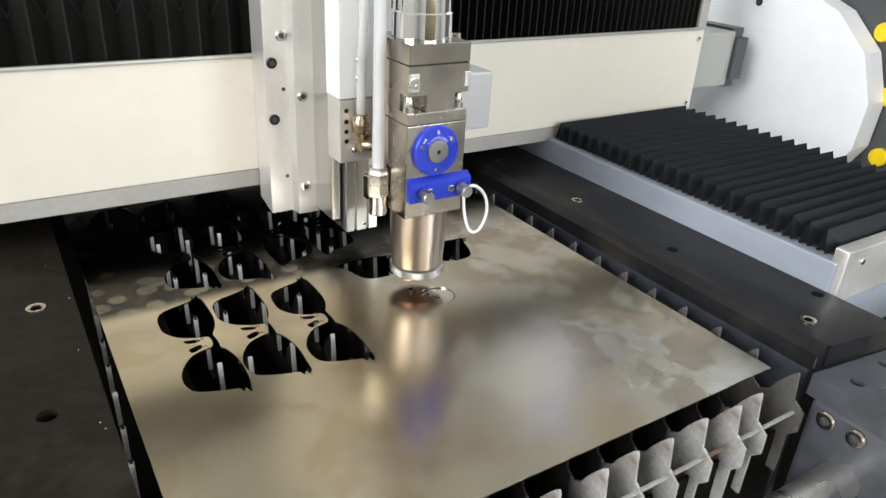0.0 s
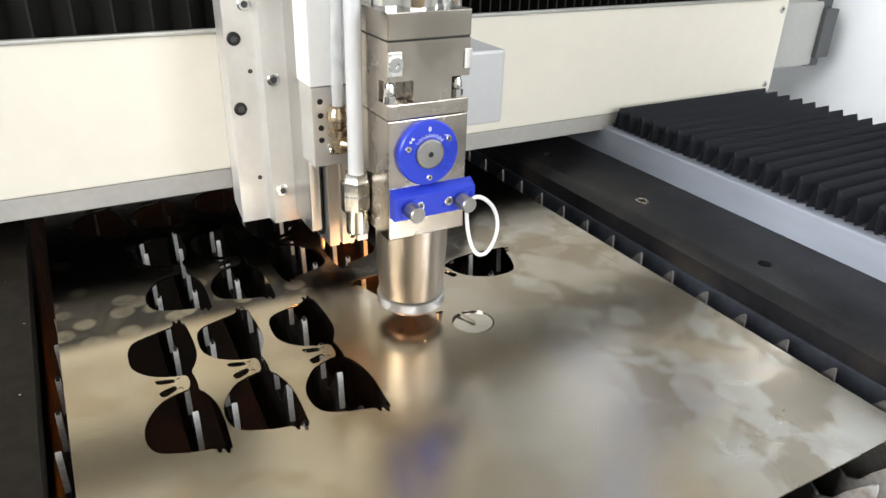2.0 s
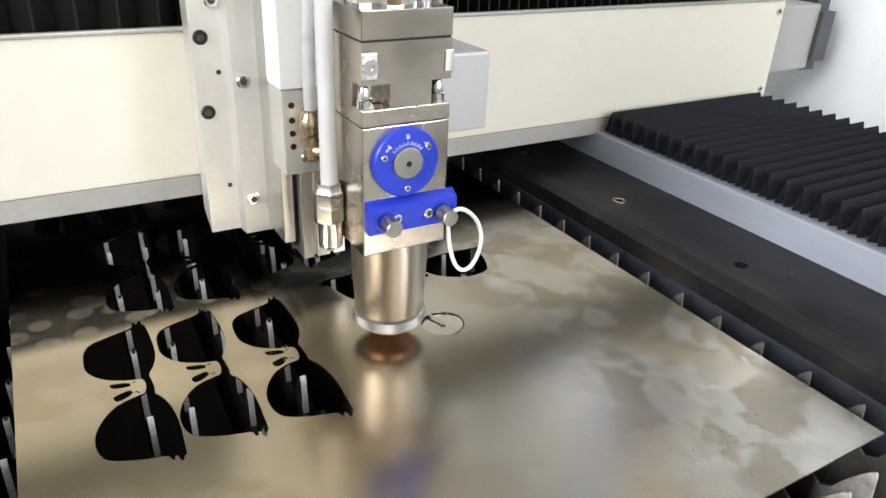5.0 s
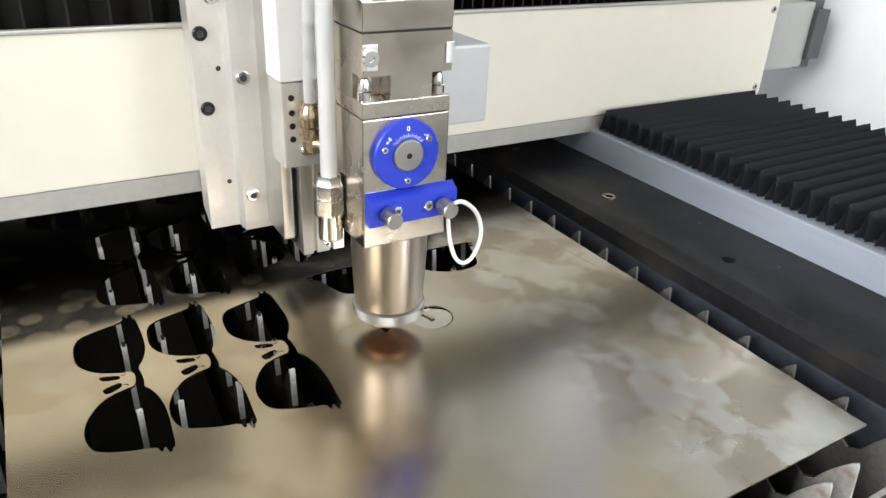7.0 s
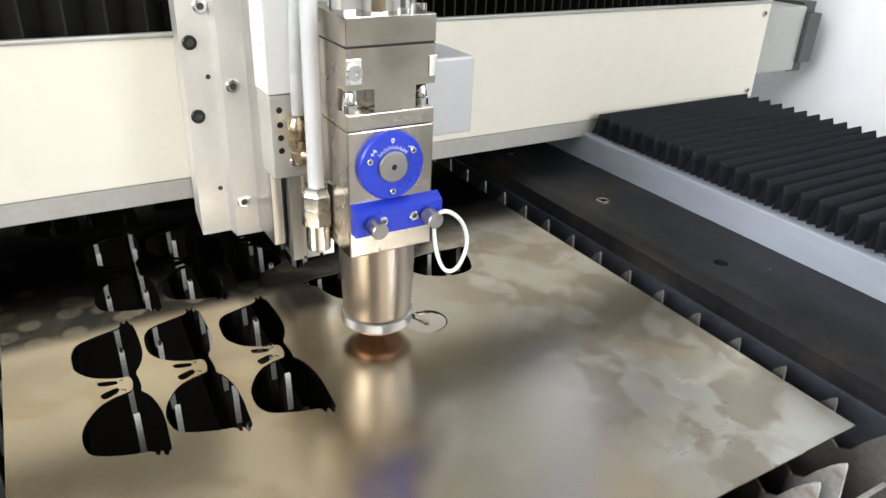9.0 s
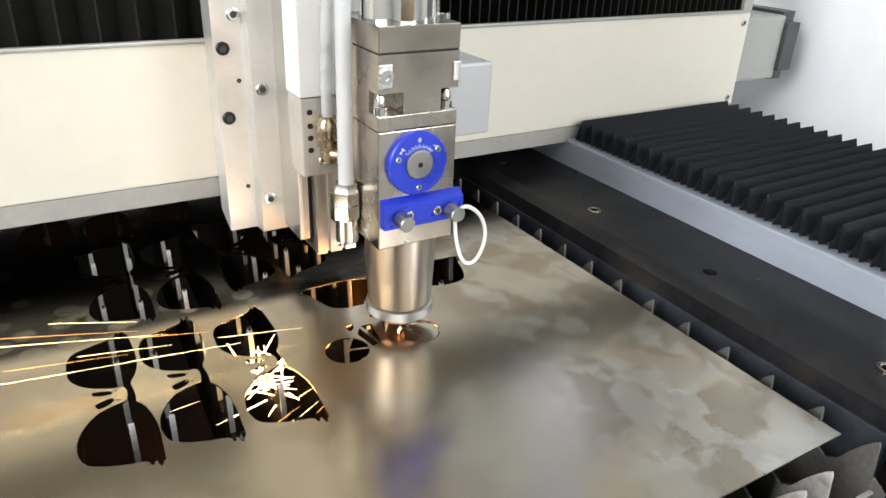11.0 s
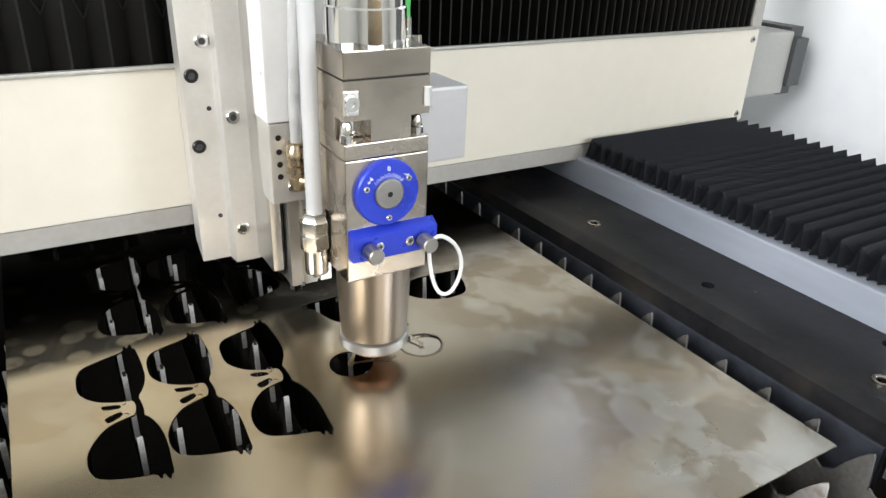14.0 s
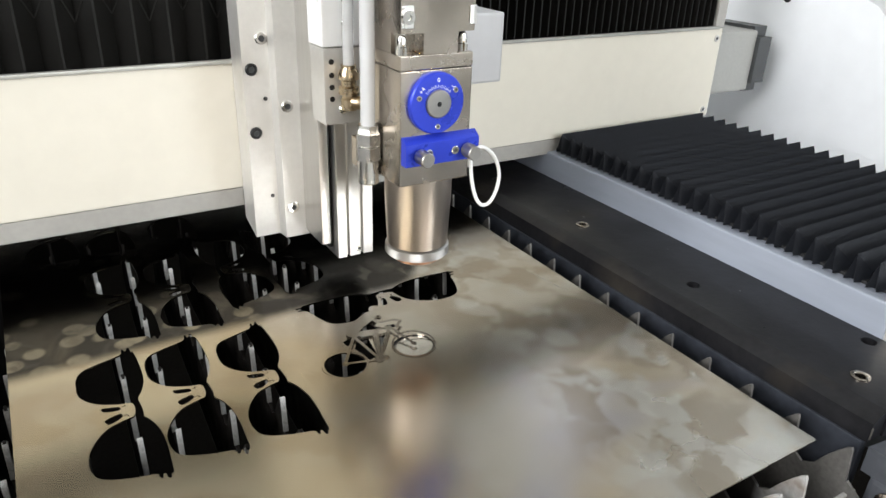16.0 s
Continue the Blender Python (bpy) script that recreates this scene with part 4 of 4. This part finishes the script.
# seconds, number, azimuth and its spread, rise and its spread (degrees), nearest and farthest start, shortest and longest streak, start height
BURSTS = (
    (1.0, 4, 200, 12, -4, 3, 0.06, 0.12, 0.02, 0.05, -0.012),
    (3.5, 11, 168, 9, 3, 4, 0.08, 0.26, 0.03, 0.11, 0.006),
    (3.5, 10, 205, 16, -3, 4, 0.08, 0.16, 0.008, 0.04, -0.012),
    (6.5, 7, 178, 12, -2, 4, 0.05, 0.15, 0.02, 0.06, -0.008),
    (11.0, 9, 168, 10, 4, 6, 0.02, 0.20, 0.05, 0.14, 0.004),
    (11.0, 12, 200, 22, -6, 4, 0.06, 0.16, 0.01, 0.05, -0.010),
    (11.5, 28, 243, 13, 3, 4, 0.02, 0.17, 0.02, 0.09, 0.003),
    (11.5, 3, 285, 14, 3, 4, 0.05, 0.11, 0.01, 0.03, 0.003),
    (12.0, 2, 176, 2, 2, 1, 0.13, 0.20, 0.16, 0.22, 0.008),
    (12.5, 9, 216, 9, 1, 3, 0.03, 0.12, 0.02, 0.06, 0.003),
    (12.8, 6, 318, 6, 3, 3, 0.04, 0.20, 0.03, 0.09, 0.004),
    (13.0, 5, 230, 20, -4, 3, 0.05, 0.10, 0.01, 0.03, -0.010),
    (13.2, 36, 300, 48, 5, 6, 0.02, 0.26, 0.03, 0.14, 0.003),
    (10.8, 12, 190, 26, 5, 6, 0.03, 0.22, 0.03, 0.12, 0.004),
    (12.3, 8, 220, 12, 3, 4, 0.03, 0.16, 0.02, 0.08, 0.003),
    (12.9, 7, 320, 10, 3, 3, 0.06, 0.24, 0.04, 0.09, 0.004),
    (12.9, 8, 222, 12, 2, 3, 0.05, 0.16, 0.02, 0.06, 0.003),
    (13.3, 20, 305, 40, 5, 6, 0.02, 0.24, 0.03, 0.14, 0.003),
    (13.4, 15, 338, 18, 5, 5, 0.02, 0.30, 0.03, 0.12, 0.003),
    (13.6, 15, 165, 24, 10, 8, 0.04, 0.22, 0.03, 0.10, 0.004),
    (13.7, 22, 192, 20, 7, 7, 0.04, 0.32, 0.03, 0.13, 0.003),
    (13.5, 30, -9, 7, 4, 4, 0.02, 0.36, 0.04, 0.13, 0.004),
    (13.5, 26, 214, 9, 4, 5, 0.06, 0.30, 0.04, 0.14, 0.003),
    (13.5, 7, 172, 10, 9, 5, 0.10, 0.30, 0.04, 0.12, 0.006),
    (13.5, 8, -5, 26, 8, 8, 0.22, 0.50, 0.01, 0.05, 0.015),
    (13.8, 28, 186, 26, 5, 7, 0.04, 0.30, 0.03, 0.12, 0.003),
)


def sparks():
    rnd = random.Random(7)
    made = []
    for t, count, az, daz, up, dup, near, far, short, long, height in BURSTS:
        tip = nozzle(t, 0.0)
        for i in range(count):
            a, e = radians(rnd.gauss(az, daz * 0.6)), radians(rnd.gauss(up, dup * 0.5))
            way = Vector((math.cos(a) * math.cos(e), math.sin(a) * math.cos(e), math.sin(e)))
            length = short + (long - short) * rnd.random() ** 1.6
            d = near + (far - near) * rnd.random()
            at = Vector((tip.x, tip.y, height)) + way * d
            at.z = max(at.z, 0.0015) if height > 0 else min(at.z, -0.006)
            ob = new("spark", streak_mesh(length, SPARK if rnd.random() < 0.6 else EMBER))
            tagged(ob, "thin glowing spark flying from the cut", "spark", "sparks from the cutting nozzle")
            made.append((ob, t, at, way, rnd.uniform(0.04, 0.09)))
    return made


SPARKS = sparks()


def cutting_flame():
    """The spray of molten metal under the cut."""
    rnd = random.Random(3)
    bm = bmesh.new()
    for i in range(30):
        a, tilt, d = rnd.uniform(0, 6.28), rnd.uniform(0.0, 0.07), rnd.uniform(0.03, 0.23)
        m = Matrix.Rotation(a, 4, "Z") @ Matrix.Rotation(math.pi - tilt, 4, "Y")
        lathe([(0, 0), (0.0004, 0.004), (0.0007, d * 0.8), (0, d)], 5, m, bm)
    spray = thing("cutting_flame", bm, FLAME, "white-hot spray of molten metal under the nozzle", "spark spray")
    part("molten_core", lathe([(0, 0), (0.004, -0.008), (0.013, -0.022), (0.016, -0.036), (0.011, -0.052), (0, -0.058)], 20), CORE, spray, "white-hot melt below the cut")
    return spray


def slag_splash():
    """Hot metal thrown along under the sheet, seen through the openings."""
    rnd = random.Random(11)
    bm = bmesh.new()
    for i in range(60):
        a, tilt, d = rnd.uniform(0, 6.28), rnd.uniform(1.0, 2.0), rnd.uniform(0.006, 0.03)
        off = Vector((rnd.gauss(0, 0.006), rnd.gauss(0, 0.014), rnd.uniform(-0.01, 0.002)))
        m = Matrix.Translation(off) @ Matrix.Rotation(a, 4, "Z") @ Matrix.Rotation(tilt, 4, "Y")
        lathe([(0, 0), (0.00035, 0.001), (0.00025, d * 0.8), (0, d)], 4, m, bm)
    return thing("slag_splash", bm, SPLASH, "bright splash of burning metal under the sheet", "spark spray")


SPLASH = glowing("burning_metal", (1.0, 0.56, 0.18), 60.0)
FLAME = glowing("molten_spray", (1.0, 0.30, 0.045), 750.0)
CORE = glowing("white_hot_melt", (1.0, 0.52, 0.17), 14.0)
SPRAY = cutting_flame()
SPLASHED = slag_splash()
# seconds and place of each splash
SPLASHES = ((3.3, 3.62, (0.262, 0.492, -0.016)), (10.7, 11.12, (0.235, 0.545, -0.02)), (13.3, 13.88, (0.238, 0.487, -0.010)))
# seconds during which the beam cuts
CUTS = ((0.85, 1.3), (1.87, 2.3), (3.2, 3.65), (10.5, 11.15), (11.3, 11.75), (12.3, 12.65), (12.9, 13.9))


def motions():
    walk(GANTRY, [(t, pose(0, y, 0)) for t, x, y, z in TRAVEL])
    walk(CARRIAGE, [(t, pose(x, y, 0)) for t, x, y, z in TRAVEL])
    walk(HEAD, [(t, pose(x, y, z)) for t, x, y, z in TRAVEL])
    y0, y1 = 0.338, 0.722
    for i, ob in enumerate(FOLDS):
        f = (i + 0.5) / len(FOLDS)
        walk(ob, [(t, pose(0, y0 + f * (y1 + y - y0), 0)) for t, x, y, z in TRAVEL])
    times = [row[0] for row in TRAVEL]
    # the spray shows under the sheet while the beam cuts, and stays in the nozzle otherwise
    on = lambda t: any(a <= t <= b for a, b in CUTS)
    keys = sorted({*times, *(v for a, b in CUTS for v in (a, b, a - 0.08, b + 0.08))})
    walk(SPRAY, [(t, Matrix.Translation(nozzle(t, -0.004 - travel(t)[2]) if on(t) else nozzle(t, 0.275))) for t in keys])
    rows = [(t, pose(0.25, 0.5, -0.6)) for t in keys if not any(a - 0.1 <= t <= b + 0.1 for a, b, p in SPLASHES)]
    for a, b, p in SPLASHES:
        rows += [(a - 0.08, pose(0.25, 0.5, -0.6)), (a, pose(*p)), (b, pose(*p)), (b + 0.08, pose(0.25, 0.5, -0.6))]
    walk(SPLASHED, sorted(rows, key=lambda row: row[0]))
    # each spark leaves the nozzle, flies and drops into the bed
    for ob, t0, at, way, speed in SPARKS:
        turn = way.to_track_quat("X", "Z").to_matrix().to_4x4()
        up = Matrix.Rotation(-math.pi / 2, 4, "Y")
        half = up.to_quaternion().slerp(turn.to_quaternion(), 0.5).to_matrix().to_4x4()
        rows = [(t, Matrix.Translation(nozzle(t, 0.03)) @ up) for t in times if t < t0 - 0.24]
        rows.append((t0 - 0.22, Matrix.Translation(nozzle(t0 - 0.22, 0.03)) @ up))
        rows.append((t0 - 0.14, Matrix.Translation(nozzle(t0 - 0.14, -0.25)) @ up))
        rows.append((t0 - 0.08, Matrix.Translation(nozzle(t0 - 0.08, -0.22)) @ half))
        rows.append((t0 - 0.04, Matrix.Translation(at - way * speed) @ turn))
        rows.append((t0, Matrix.Translation(at) @ turn))
        rows.append((t0 + 0.05, Matrix.Translation(at + way * speed) @ turn))
        rows.append((t0 + 0.13, Matrix.Translation(at + way * speed + Vector((0, 0, -0.6))) @ turn))
        rows.append((16.0, Matrix.Translation(at + way * speed + Vector((0, 0, -0.6))) @ turn))
        walk(ob, rows)
    drops = {"rear": 10.3, "frame": 6.9, "fork": -1, "arm": 1.3, "bar": 3.7, "seat": 10.2}
    for name, cx, cy, ob in SLUGS:
        t0 = drops[name]
        if t0 < 0:
            walk(ob, [(0, pose(cx, cy, -0.31, 0, 8, 20)), (16, pose(cx, cy, -0.31, 0, 8, 20))])
        else:
            walk(ob, [(0, pose(cx, cy, 0)), (t0, pose(cx, cy, 0)), (t0 + 0.1, pose(cx, cy, -0.03, 12, 6, 0)), (t0 + 0.25, pose(cx, cy, -0.29, 60, 8, 20)), (t0 + 0.35, pose(cx, cy, -0.31, 4, 8, 20)), (16, pose(cx, cy, -0.31, 4, 8, 20))])
    # the bicycle comes loose once its outline is cut
    mid = pose(0.315, 0.53, 0.0019)
    loose = mid @ pose(0, 0, 0, 3.0, -0.6, 0) @ pose(-0.315, -0.53, 0)
    walk(BICYCLE, [(0, Matrix()), (13.9, Matrix()), (14.1, loose), (16, loose)])


motions()
